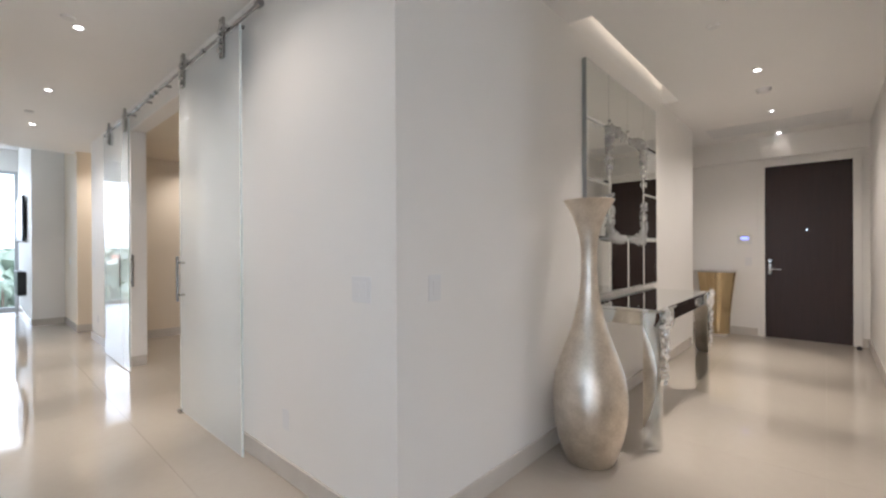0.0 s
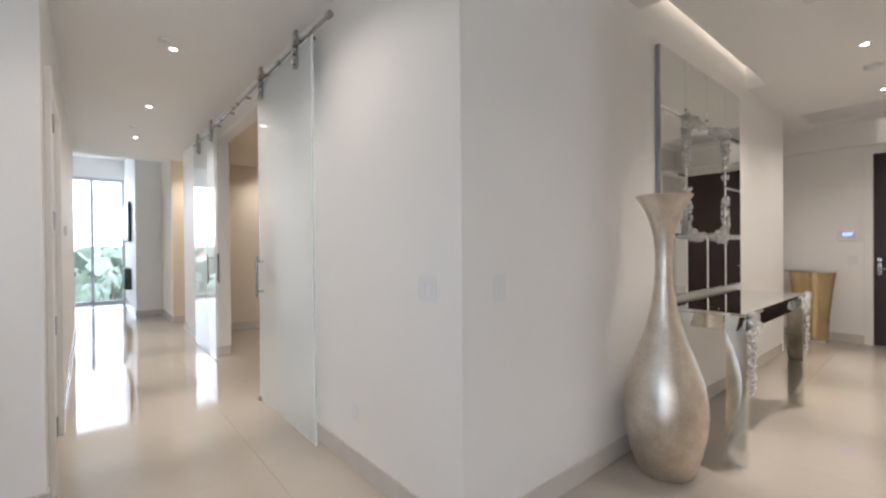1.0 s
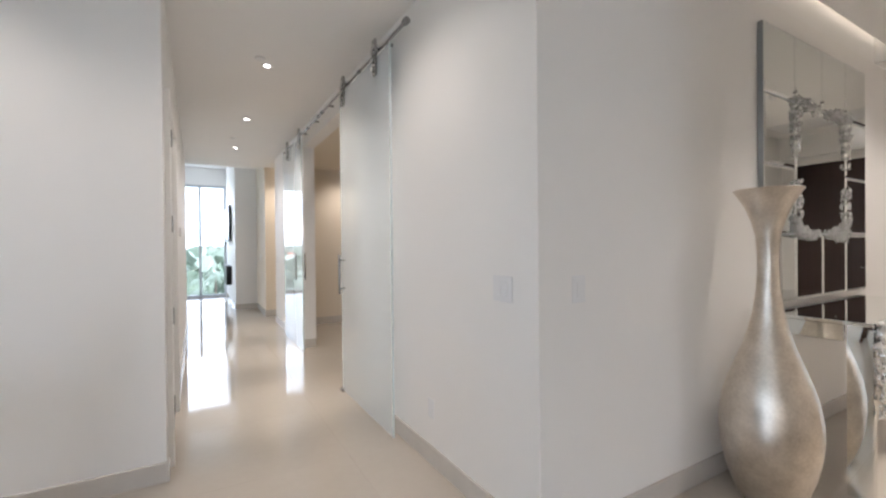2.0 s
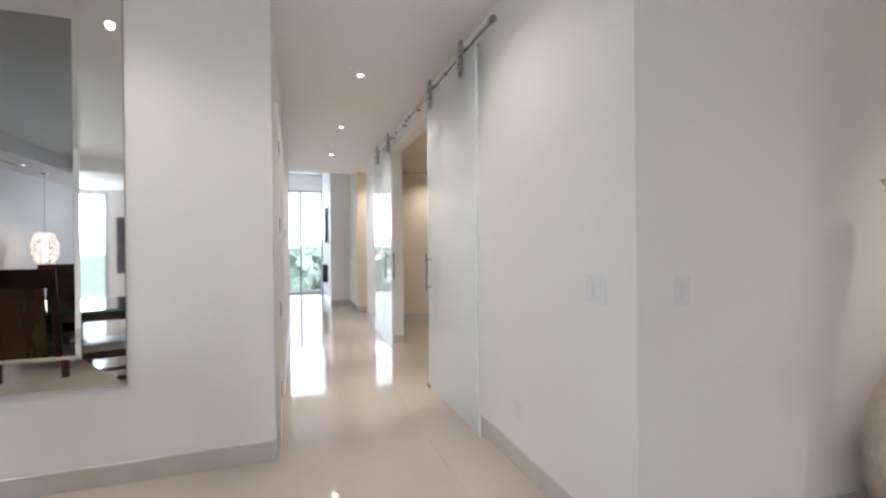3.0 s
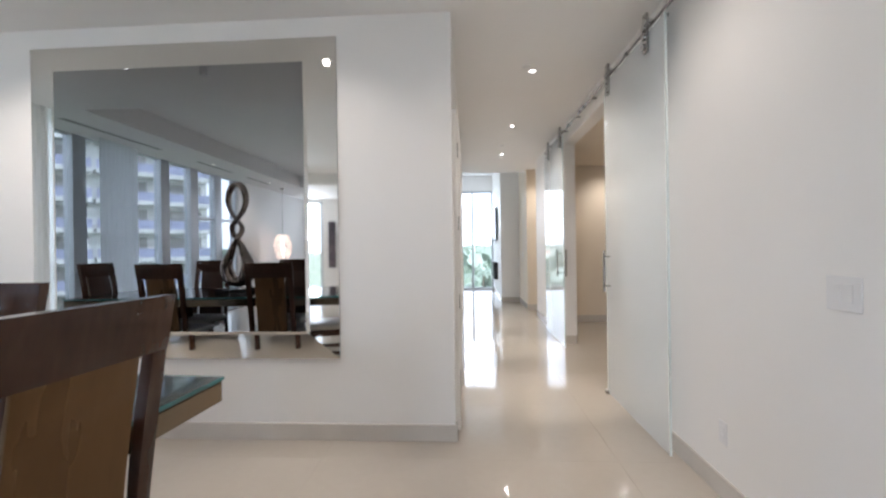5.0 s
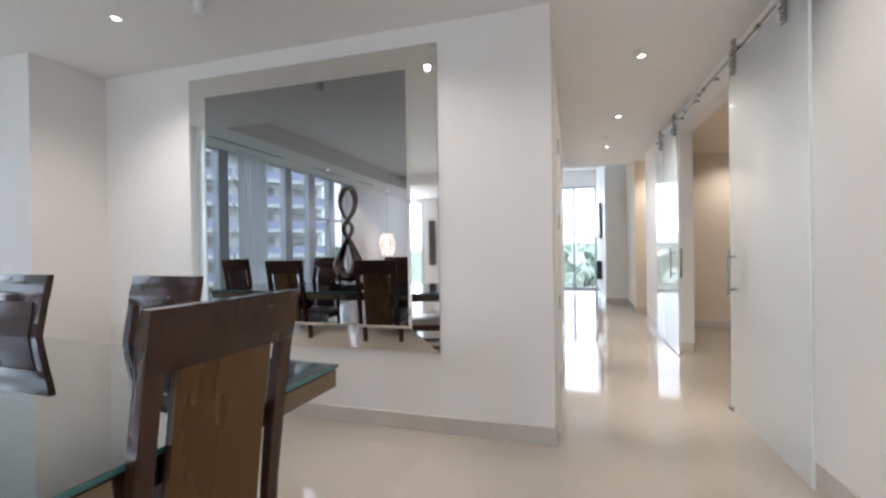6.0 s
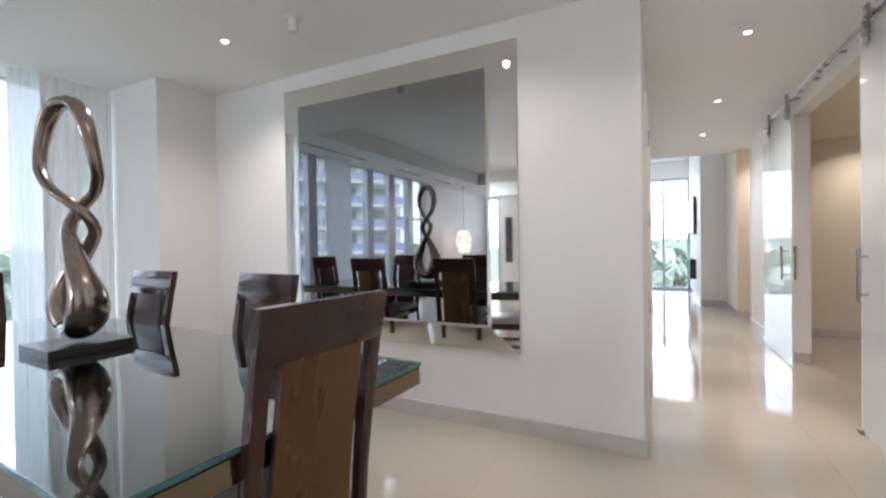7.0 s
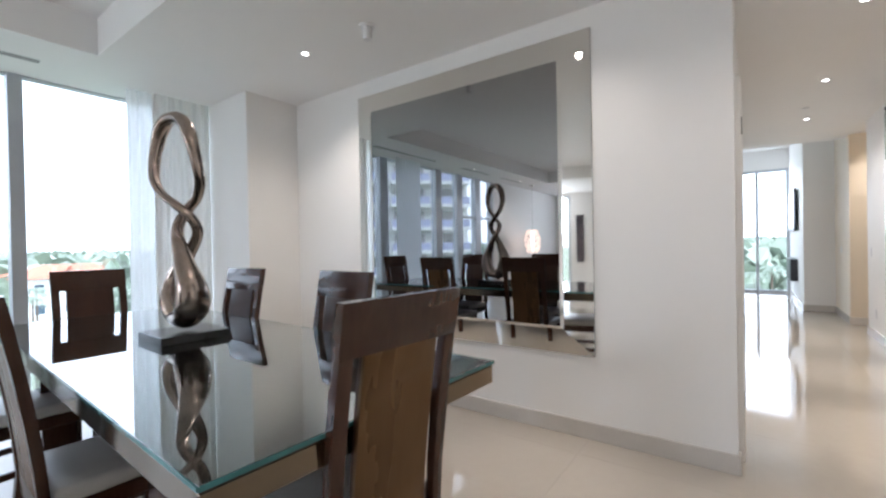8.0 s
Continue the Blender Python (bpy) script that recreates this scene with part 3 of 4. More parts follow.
for a, b in zip(rings, rings[1:]):
    for i in range(40):
        pb.faces.new((a[i], a[(i + 1) % 40], b[(i + 1) % 40], b[i]))
pb.faces.new(rings[0]), pb.faces.new(rings[-1])
part("column", pb, AMBERGOLD, ped, smooth=True)
part("plinth", box((-0.16, -0.13, 0), (0.16, 0.13, 0.03), 0.004), BASE, ped)
part("top", box((-0.25, -0.2, 0.93), (0.25, 0.2, 0.955), 0.004), CHROME, ped, "thin polished top")

# ---- mirrored console table ----
CX0, CX1, CY0, CY1, CH = 0.06, 0.565, 1.70, 3.24, 0.905
con = thing("console_table", ((CX0 + CX1) / 2, (CY0 + CY1) / 2, 0), "mirror-clad console table with carved acrylic ornaments", "console table")
hx, hy = (CX1 - CX0) / 2, (CY1 - CY0) / 2
part("top", box((-hx, -hy, CH - 0.022), (hx, hy, CH), 0.004), SILVER, con, "mirrored top with a bevelled edge")
part("apron", boxes([((-hx + 0.02, -hy + 0.12, CH - 0.11), (-hx + 0.04, hy - 0.12, CH - 0.022)), ((hx - 0.04, -hy + 0.12, CH - 0.11), (hx - 0.02, hy - 0.12, CH - 0.022)), ((-hx + 0.12, -hy + 0.02, CH - 0.11), (hx - 0.12, -hy + 0.04, CH - 0.022)), ((-hx + 0.12, hy - 0.04, CH - 0.11), (hx - 0.12, hy - 0.02, CH - 0.022))], 0.002), SILVER, con)


def console_leg(sx, sy):
    """A straight mirror-clad slab, one face turned slightly to mirror brighter surroundings."""
    bm = bmesh.new()
    rings = []
    n = 22
    for k in range(n):
        u = k / (n - 1)
        z = u * (CH - 0.022)
        w = 0.10
        a, b = hx - 0.004, hy - 0.004
        pts = [(a, b - 0.005), (a - w, b), (a - w, b - 0.055), (a, b - 0.055)]
        rings.append([bm.verts.new((px * sx, py * sy, z)) for px, py in pts])
    for r, q in zip(rings, rings[1:]):
        for i in range(4):
            bm.faces.new((r[i], r[(i + 1) % 4], q[(i + 1) % 4], q[i]))
    bm.faces.new(rings[0]), bm.faces.new(rings[-1])
    return part("leg", bm, LEGMIRROR, con)


for sx in (-1, 1):
    for sy in (-1, 1):
        console_leg(sx, sy)


def scrolls(rng, lumps, owner, mat):
    """Cast acrylic leaf-work: curls and leaves at given stations (centre, radius), each a piece of its own."""
    for i, (c, r) in enumerate(lumps):
        c = Vector(c)
        if i % 2:
            turn, flip = rng.uniform(0, 6.28), rng.choice((-1, 1))
            pts = []
            for k in range(15):
                a = k / 14 * 5.2
                q = r * (0.32 + 0.75 * k / 14)
                pts.append(c + Vector((0.006 * math.sin(a), q * math.cos(flip * a + turn), q * math.sin(flip * a + turn))))
            w = [r * (0.30 - 0.012 * abs(k - 6)) for k in range(15)]
            bm = sweep(pts, w, w, False, 8, Vector((1, 0, 0)))
        else:
            bm = bmesh.new()
            m = Matrix.LocRotScale(c, Euler((rng.uniform(0, 3.1), 0, 0)), (r * 0.42, r * rng.uniform(0.4, 0.6), r * rng.uniform(0.9, 1.4)))
            bmesh.ops.create_icosphere(bm, subdivisions=2, radius=1, matrix=m)
            for v in bm.verts:
                v.co += 0.4 * r * Vector(noise.noise_vector(v.co * 55))
        part("scroll", bm, mat, owner, "", bool(i % 2))


rng = random.Random(7)
for sy in (-1, 1):
    lumps = [((hx + 0.016, sy * (hy - 0.05 + rng.uniform(-0.03, 0.03)), CH - 0.03 - 0.036 * i), 0.052 - 0.0022 * i) for i in range(13)] + [((hx + 0.016, sy * (hy - 0.05 - 0.032 * i), CH - 0.045 - 0.012 * i), 0.045) for i in range(5)]
    scrolls(rng, lumps, con, SILVERED)

# ---- tiled wall mirror over the console ----
MY0, MY1, MZ0, MZ1 = 1.835, 3.56, 0.93, 2.705
wm = thing("wall_mirror", (0.0, (MY0 + MY1) / 2, (MZ0 + MZ1) / 2), "large panelled mirror with clear acrylic scrollwork above the console", "mirror")
my, mz = (MY1 - MY0) / 2, (MZ1 - MZ0) / 2
part("backing", box((0.002, -my, -mz), (0.034, my, mz), 0.003), EDGE, wm, "grey painted mirror backing")


def mirror_tile(y0, y1, z0, z1):
    bm = bmesh.new()
    g, b = 0.005, 0.014
    lo = [bm.verts.new((0.034, y, z)) for y, z in ((y0 + g, z0 + g), (y1 - g, z0 + g), (y1 - g, z1 - g), (y0 + g, z1 - g))]
    up = [bm.verts.new((0.041, y, z)) for y, z in ((y0 + g + b, z0 + g + b), (y1 - g - b, z0 + g + b), (y1 - g - b, z1 - g - b), (y0 + g + b, z1 - g - b))]
    for i in range(4):
        bm.faces.new((lo[i], lo[(i + 1) % 4], up[(i + 1) % 4], up[i]))
    bm.faces.new(up), bm.faces.new(lo)
    part("mirror_tile", bm, SILVER, wm)


ty, tz = my / 2, mz / 2
for i in range(4):
    for j in range(4):
        if i in (1, 2) and j in (1, 2):
            continue
        mirror_tile(-my + i * ty, -my + (i + 1) * ty, -mz + j * tz, -mz + (j + 1) * tz)
mirror_tile(-ty, ty, -tz, tz)
for i in range(-1, 2):
    for z in (mz - tz * 0.85, tz):
        part("stud", rod((0.04, i * ty, z), (0.052, i * ty, z), 0.010, 14), CHROME, wm, smooth=True)


def ring_side(a, b, n, bulge):
    out = []
    for i in range(n):
        u = (i + 0.5) / n
        k = abs(u - 0.5) * 2
        if 0.0 <= k < 0.16:
            continue
        out.append(((0.058, a[0] + (b[0] - a[0]) * u + rng.uniform(-0.018, 0.018), a[1] + (b[1] - a[1]) * u + rng.uniform(-0.018, 0.018)), bulge * (0.55 + 0.6 * k) * rng.uniform(0.8, 1.2)))
    return out


for a, b in (((-ty, -tz), (ty, -tz)), ((-ty, tz), (ty, tz)), ((-ty, -tz), (-ty, tz)), ((ty, -tz), (ty, tz))):
    scrolls(rng, ring_side(a, b, 22, 0.041), wm, CRYSTAL)

# ---- large bevelled mirror in the dining room ----
BY0, BY1, BZ0, BZ1 = -4.345, -2.155, 0.555, 2.735
bmir = thing("dining_mirror", (XM, (BY0 + BY1) / 2, (BZ0 + BZ1) / 2), "very large wall mirror with wide angled silver edges", "mirror")
hy, hz = (BY1 - BY0) / 2, (BZ1 - BZ0) / 2
IL, IR, IB, IT = 0.20, 0.22, 0.19, 0.175   # border widths
part("backing", box((0.001, -hy, -hz), (0.012, hy, hz), 0.002), EDGE, bmir)
D0, D1 = 0.014, 0.045
bm = bmesh.new()
ic = [(-hy + IL, -hz + IB), (hy - IR, -hz + IB), (hy - IR, hz - IT), (-hy + IL, hz - IT)]
q = [bm.verts.new((D1, y, z)) for y, z in ic]
q2 = [bm.verts.new((D1 - 0.006, v.co.y, v.co.z)) for v in q]
bm.faces.new(q), bm.faces.new(q2)
for i in range(4):
    bm.faces.new((q[i], q[(i + 1) % 4], q2[(i + 1) % 4], q2[i]))
part("centre_pane", bm, SMOKED, bmir, "grey-tinted flat mirror pane")
oc = [(-hy, -hz), (hy, -hz), (hy, hz), (-hy, hz)]
NB = 0.022
mc = [(y + NB * (-1 if y < 0 else 1), z + NB * (-1 if z < 0 else 1)) for y, z in ic]
for i in range(4):
    bm = bmesh.new()
    j = (i + 1) % 4
    f = [bm.verts.new((D1 - 0.010, *mc[i])), bm.verts.new((D1 - 0.010, *mc[j])), bm.verts.new((D1 - 0.0005, *ic[j])), bm.verts.new((D1 - 0.0005, *ic[i]))]
    g = [bm.verts.new((v.co.x - 0.004, v.co.y, v.co.z)) for v in f]
    bm.faces.new(f), bm.faces.new(g)
    for k in range(4):
        bm.faces.new((f[k], f[(k + 1) % 4], g[(k + 1) % 4], g[k]))
    part("inner_edge", bm, PALE_MIRROR, bmir, "narrow steep mirror edge round the pane")
for i in range(4):
    bm = bmesh.new()
    j = (i + 1) % 4
    f = [bm.verts.new((D0, *oc[i])), bm.verts.new((D0, *oc[j])), bm.verts.new((D1 - 0.011, *mc[j])), bm.verts.new((D1 - 0.011, *mc[i]))]
    g = [bm.verts.new((v.co.x - 0.006 if k > 1 else v.co.x - 0.002, v.co.y, v.co.z)) for k, v in enumerate(f)]
    bm.faces.new(f), bm.faces.new(g)
    for k in range(4):
        bm.faces.new((f[k], f[(k + 1) % 4], g[(k + 1) % 4], g[k]))
    part("bevelled_border", bm, PALE_MIRROR, bmir, "sloping clear mirror edge")

# ---- dining table ----
TZT = 0.84
tab = thing("dining_table", (0.29, -3.75, 0), "long dark dining table with a thick glass top", "dining table", rz=-2.6)
LW, LL = 0.565, 1.55
part("glass_top", box((-LW, -LL, TZT - 0.014), (LW, LL, TZT), 0.002), GLASSTOP, tab, "clear glass sheet")
part("glass_rim", boxes([((-LW - 0.003, -LL, TZT - 0.013), (-LW, LL, TZT - 0.001)), ((LW, -LL, TZT - 0.013), (LW + 0.003, LL, TZT - 0.001)), ((-LW, LL, TZT - 0.013), (LW, LL + 0.003, TZT - 0.001)), ((-LW, -LL - 0.003, TZT - 0.013), (LW, -LL, TZT - 0.001))]), GLASSEDGE, tab, "blue-green polished glass edge")
part("tabletop", box((-LW + 0.004, -LL + 0.004, TZT - 0.02), (LW - 0.004, LL - 0.004, TZT - 0.016)), TOPWOOD, tab, "dark veneered top under the glass")
part("edge_band", boxes([((-LW + 0.004, -LL + 0.03, TZT - 0.09), (-LW + 0.03, LL - 0.03, TZT - 0.021)), ((LW - 0.03, -LL + 0.03, TZT - 0.09), (LW - 0.004, LL - 0.03, TZT - 0.021)), ((-LW + 0.004, LL - 0.03, TZT - 0.09), (LW - 0.004, LL - 0.004, TZT - 0.021)), ((-LW + 0.004, -LL + 0.004, TZT - 0.09), (LW - 0.004, -LL + 0.03, TZT - 0.021))], 0.002), GOLD, tab, "champagne-coloured edge band")
for sx in (-1, 1):
    for sy in (-1, 1):
        part("leg", box((sx * 0.37 - 0.08, sy * 0.95 - 0.08, 0), (sx * 0.37 + 0.08, sy * 0.95 + 0.08, TZT - 0.021), 0.006), ESPRESSO, tab)
# ---- dining chairs ----


def curved_bar(stations, w, d, bev=0.004):
    """A bar of w (x) by d (y) through stations (x, y, z)."""
    bm = bmesh.new()
    rings = []
    for x, y, z in stations:
        rings.append([bm.verts.new((x + sx * w / 2, y + sy * d / 2, z)) for sx, sy in ((-1, -1), (1, -1), (1, 1), (-1, 1))])
    for a, b in zip(rings, rings[1:]):
        for i in range(4):
            bm.faces.new((a[i], a[(i + 1) % 4], b[(i + 1) % 4], b[i]))
    bm.faces.new(rings[0]), bm.faces.new(rings[-1])
    es = [e for e in bm.edges if abs(e.verts[0].co.z - e.verts[1].co.z) > 1e-4]
    bmesh.ops.bevel(bm, geom=es, offset=bev, segments=2, affect="EDGES", profile=0.5)
    return bm


CHH, CW = 1.178, 0.455


def back_y(z):
    """The rake of the chair back: upright at the seat, leaning away above and splayed below."""
    u = (z - 0.45) / (CHH - 0.45)
    return -0.215 - (0.10 * u ** 1.4 if u > 0 else 0.07 * (-u * 1.6) ** 1.5)


def dining_chair():
    c = thing("dining_chair", (0, 0, 0), "dark espresso dining chair with slat back and grey leather seat", "chair", "chairs round the table")
    zs = [0, 0.15, 0.3, 0.45, 0.6, 0.75, 0.9, 1.0, 1.05]
    for sx in (-1, 1):
        part("stile", curved_bar([(sx * (CW / 2 - 0.024), back_y(z), z) for z in zs], 0.045, 0.034), ESPRESSO, c, smooth=True)
    zr = [1.03 + (CHH - 1.03) * k / 5 for k in range(6)]
    part("top_rail", curved_bar([(0, back_y(z), z) for z in zr], CW, 0.036, 0.006), ESPRESSO, c, smooth=True)
    zb = [0.47 + (1.03 - 0.47) * k / 8 for k in range(9)]
    part("back_slat", curved_bar([(0, back_y(z) - 0.008, z) for z in zb], 0.285, 0.012, 0.003), SPLAT, c, "broad walnut back slat with warm light in its tone", True)
    part("slat_face", curved_bar([(0, back_y(z) + 0.004, z) for z in zb], 0.285, 0.012, 0.003), SLATFACE, c, "", True)
    for sx in (-1, 1):
        part("front_leg", curved_bar([(sx * (CW / 2 - 0.03), 0.21, z) for z in (0, 0.2, 0.44)], 0.042, 0.042), ESPRESSO, c, smooth=True)
        part("side_rail", box((sx * (CW / 2 - 0.03) - 0.014, -0.2, 0.375), (sx * (CW / 2 - 0.03) + 0.014, 0.19, 0.44), 0.003), ESPRESSO, c)
        part("side_stretcher", box((sx * (CW / 2 - 0.03) - 0.01, -0.24, 0.17), (sx * (CW / 2 - 0.03) + 0.01, 0.19, 0.205), 0.003), ESPRESSO, c)
    part("front_rail", box((-CW / 2 + 0.05, 0.196, 0.375), (CW / 2 - 0.05, 0.224, 0.44), 0.003), ESPRESSO, c)
    part("back_rail", box((-CW / 2 + 0.047, -0.228, 0.39), (CW / 2 - 0.047, -0.2, 0.47), 0.003), ESPRESSO, c)
    seat = box((-CW / 2 + 0.004, -0.195, 0.44), (CW / 2 - 0.004, 0.25, 0.505), 0.022, seg=3)
    part("seat", seat, LEATHER, c, "padded pale grey leather seat", True)
    return c


first = dining_chair()
first.matrix_basis = pose(0.375, -2.43, 0, 0, 0, 180 - 5)
for x, y, r in ((0.262, -5.16, -2), (-0.035, -4.29, -91), (-0.015, -3.22, -94), (0.735, -3.46, 88), (0.72, -4.58, 91)):
    copy_thing(first, pose(x, y, 0, 0, 0, r))

# ---- bronze sculpture on the table ----
sc = thing("knot_sculpture", (0.265, -3.83, TZT), "tall polished bronze twisted-loop sculpture on a black plinth", "sculpture", rz=-2)
part("plinth", box((-0.17, -0.165, 0), (0.17, 0.165, 0.042), 0.003), BLACKBASE, sc, "square black lacquered plinth")
# one endless band: two strands winding round a leaning axis, joined at the crown and in the foot
# (share of the height from the crown, turn of the strand pair in degrees, radius, half width, half thickness, lean)
STATIONS = [(0.024, -72, 0.032, 0.044, 0.028, -0.028), (0.042, -72, 0.066, 0.044, 0.027, -0.029), (0.085, -72, 0.102, 0.043, 0.025, -0.030), (0.14, -71, 0.124, 0.040, 0.021, -0.030), (0.21, -66, 0.134, 0.035, 0.018, -0.028), (0.29, -52, 0.123, 0.031, 0.017, -0.021),
            (0.37, -20, 0.086, 0.030, 0.018, -0.008), (0.43, 36, 0.055, 0.031, 0.021, 0.006), (0.48, 92, 0.047, 0.031, 0.021, 0.018), (0.54, 150, 0.048, 0.032, 0.021, 0.024), (0.60, 202, 0.050, 0.039, 0.025, 0.018),
            (0.66, 240, 0.062, 0.050, 0.031, 0.006), (0.72, 257, 0.092, 0.062, 0.038, 0.0), (0.79, 266, 0.118, 0.078, 0.047, 0.0), (0.86, 270, 0.112, 0.090, 0.055, 0.0), (0.915, 272, 0.078, 0.088, 0.056, 0.0), (0.945, 272, 0.034, 0.076, 0.050, 0.0)]
SCULPT_H = 1.175
SIDE = Vector((-0.922, 0.388, 0))


def strand(side, u):
    """Point and half-widths at u (0 crown, 1 foot) of one strand of the band."""
    f = u * (len(STATIONS) - 1)
    i = min(int(f), len(STATIONS) - 2)
    k = f - i

    def cat(j):
        a, b, c, d = (STATIONS[max(0, min(len(STATIONS) - 1, i + o))][j] for o in (-1, 0, 1, 2))
        return b + 0.5 * k * (c - a + k * (2 * a - 5 * b + 4 * c - d + k * (3 * (b - c) + d - a)))
    h, turn, r, w, t, lean = (cat(j) for j in range(6))
    a = radians(turn) + (math.pi if side < 0 else 0)
    if side < 0:
        w, t = w * 1.08, t * 1.12
    return Vector((r * math.cos(a), r * math.sin(a), 0.045 + SCULPT_H * (1 - h))) + SIDE * lean, w, t


N = 90
loop = [strand(1, 1 - i / N) for i in range(N + 1)] + [strand(-1, i / N) for i in range(N + 1)]
part("knot", sweep([p for p, w, t in loop], [w for p, w, t in loop], [t for p, w, t in loop], True, 18, Vector((0.94, 0.34, 0))), BRONZE, sc, smooth=True)

# ---- sheer curtains ----


def curtain(x0, x1, y, z0, z1, folds, depth, label, mat=SHEER):
    bm = bmesh.new()
    n = folds * 10
    lo, hi = [], []
    for i in range(n + 1):
        u = i / n
        x = x0 + (x1 - x0) * u
        wob = math.sin(2 * math.pi * folds * u + 0.8 * math.sin(9 * u)) * depth
        lo.append(bm.verts.new((x, y + wob, z0)))
        hi.append(bm.verts.new((x, y + wob * 0.8, z1)))
    for i in range(n):
        bm.faces.new((lo[i], lo[i + 1], hi[i + 1], hi[i]))
    ob = finish("curtain", bm, mat, None, "", True)
    return tagged(ob, label, "curtain", "window curtains")


curtain(-0.50, -0.22, -6.09, 0.01, CZ - 0.01, 3, 0.022, "gathered sheer white curtain beside the drape")
curtain(-0.955, -0.42, -6.04, 0.01, CZ - 0.01, 7, 0.012, "gathered opaque white drape beside the pier", DRAPE)
curtain(1.20, 1.86, -6.27, 0.01, CZ - 0.01, 9, 0.03, "gathered sheer white curtain between the windows")

# ---- pendant and painting in the living end ----
pen = thing("pendant_lamp", (6.3, -6.0, CZ), "glowing clustered glass pendant lamp", "pendant lamp")
part("canopy", lathe([(0, -0.03), (0.05, -0.028), (0.06, 0), (0, 0)], 24), CHROME, pen, smooth=True)
part("cord", rod((0, 0, -1.2), (0, 0, -0.03), 0.004, 8), CHROME, pen)
pr = random.Random(4)
bm = bmesh.new()
for i in range(230):
    a, h = pr.uniform(0, 2 * math.pi), pr.uniform(-1, 1)
    r = 0.2 * math.sqrt(1 - 0.75 * h * h)
    bmesh.ops.create_icosphere(bm, subdivisions=1, radius=pr.uniform(0.018, 0.034), matrix=Matrix.Translation((r * math.cos(a), r * math.sin(a), -1.50 + 0.31 * h)))
part("glass_drops", bm, glow_material("lit_glass_drops", (1.0, 0.82, 0.70), 1.0), pen, "cluster of lit glass drops", True)
bm = bmesh.new()
for i in range(6):
    bmesh.ops.create_icosphere(bm, subdivisions=2, radius=0.045, matrix=Matrix.Translation((0, 0, -1.27 - 0.09 * i)))
part("bulb", bm, PENDGLOW, pen, "warm bulbs", True)

pnt = thing("painting", (XE, -3.40, 1.45), "dark abstract painting in a thin black frame on the end wall", "painting")
part("frame", boxes([((-0.04, -0.11, -0.72), (0, -0.09, 0.72)), ((-0.04, 0.09, -0.72), (0, 0.11, 0.72)), ((-0.04, -0.09, 0.70), (0, 0.09, 0.72)), ((-0.04, -0.09, -0.72), (0, 0.09, -0.70))], 0.003), DARK, pnt)
part("canvas", box((-0.025, -0.09, -0.70), (-0.005, 0.09, 0.70)), material("dark_abstract_paint", (0.03, 0.035, 0.06), 0.5, vary=0.5, scale=3, fine=14, spread=(0.10, 0.07, 0.08)), pnt, "dark blue and grey abstract canvas")

# ---- outdoors: trees, houses, tower ----


def leafy_crown(rng, r, h, n):
    bm = bmesh.new()
    for i in range(n):
        d = Vector((rng.gauss(0, 1), rng.gauss(0, 1), rng.gauss(0, 0.8))).normalized() * rng.uniform(0.45, 1.0)
        c = Vector((d.x * r, d.y * r, h + d.z * r * 0.7))
        s = r * rng.uniform(0.05, 0.11)
        for k in range(3):
            e = Matrix.LocRotScale(c + Vector((rng.uniform(-s, s), rng.uniform(-s, s), rng.uniform(-s, s))), Euler((rng.uniform(0, 3), rng.uniform(0, 3), rng.uniform(0, 6))), None)
            vs = [bm.verts.new(e @ Vector(v)) for v in ((-s, 0, 0), (0, -s * 0.5, 0.1 * s), (s, 0, 0), (0, s * 0.5, 0.1 * s))]
            bm.faces.new(vs)
    return bm


def broad_tree(rng, r=3.0, h=6.0):
    t = thing("tree", (0, 0, 0), "leafy green garden tree", "tree", "garden trees")
    bm = bmesh.new()
    bmesh.ops.create_cone(bm, cap_ends=True, segments=10, radius1=0.28, radius2=0.14, depth=h, matrix=Matrix.Translation((0, 0, h / 2)))
    for i in range(6):
        a = i * 1.05
        rod((0, 0, h * 0.7), (0.6 * r * math.cos(a), 0.6 * r * math.sin(a), h + rng.uniform(-0.5, 1.2)), 0.07, 6, bm)
    part("trunk", bm, BARK, t)
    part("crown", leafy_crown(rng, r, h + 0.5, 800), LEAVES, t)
    return t


def palm_tree(rng, h=8.0):
    t = thing("palm_tree", (0, 0, 0), "tall palm with arching green fronds", "palm tree", "garden palms")
    bm = bmesh.new()
    bmesh.ops.create_cone(bm, cap_ends=True, segments=10, radius1=0.2, radius2=0.12, depth=h, matrix=Matrix.Translation((0, 0, h / 2)))
    part("trunk", bm, BARK, t)
    bm = bmesh.new()
    for i in range(18):
        a, lift, L = i * 2.4, rng.uniform(-0.1, 0.9), rng.uniform(2.0, 2.8)
        pts = [Vector((math.cos(a) * L * u, math.sin(a) * L * u, h + lift * 1.6 * u - 2.2 * u * u)) for u in [k / 10 for k in range(11)]]
        side = Vector((-math.sin(a), math.cos(a), 0))
        for k in range(10):
            p, q = pts[k], pts[k + 1]
            for sgn in (-1, 1):
                ln = 0.75 * math.sin(math.pi * (0.12 + 0.8 * k / 10))
                for o in (0.0, 0.5):
                    b0 = p.lerp(q, o)
                    b1 = p.lerp(q, o + 0.32)
                    tip = b0 + side * sgn * ln + (q - p) * 1.4 - Vector((0, 0, ln * 0.45))
                    bm.faces.new([bm.verts.new(b0), bm.verts.new(b1), bm.verts.new(tip)])
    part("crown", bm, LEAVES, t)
    return t


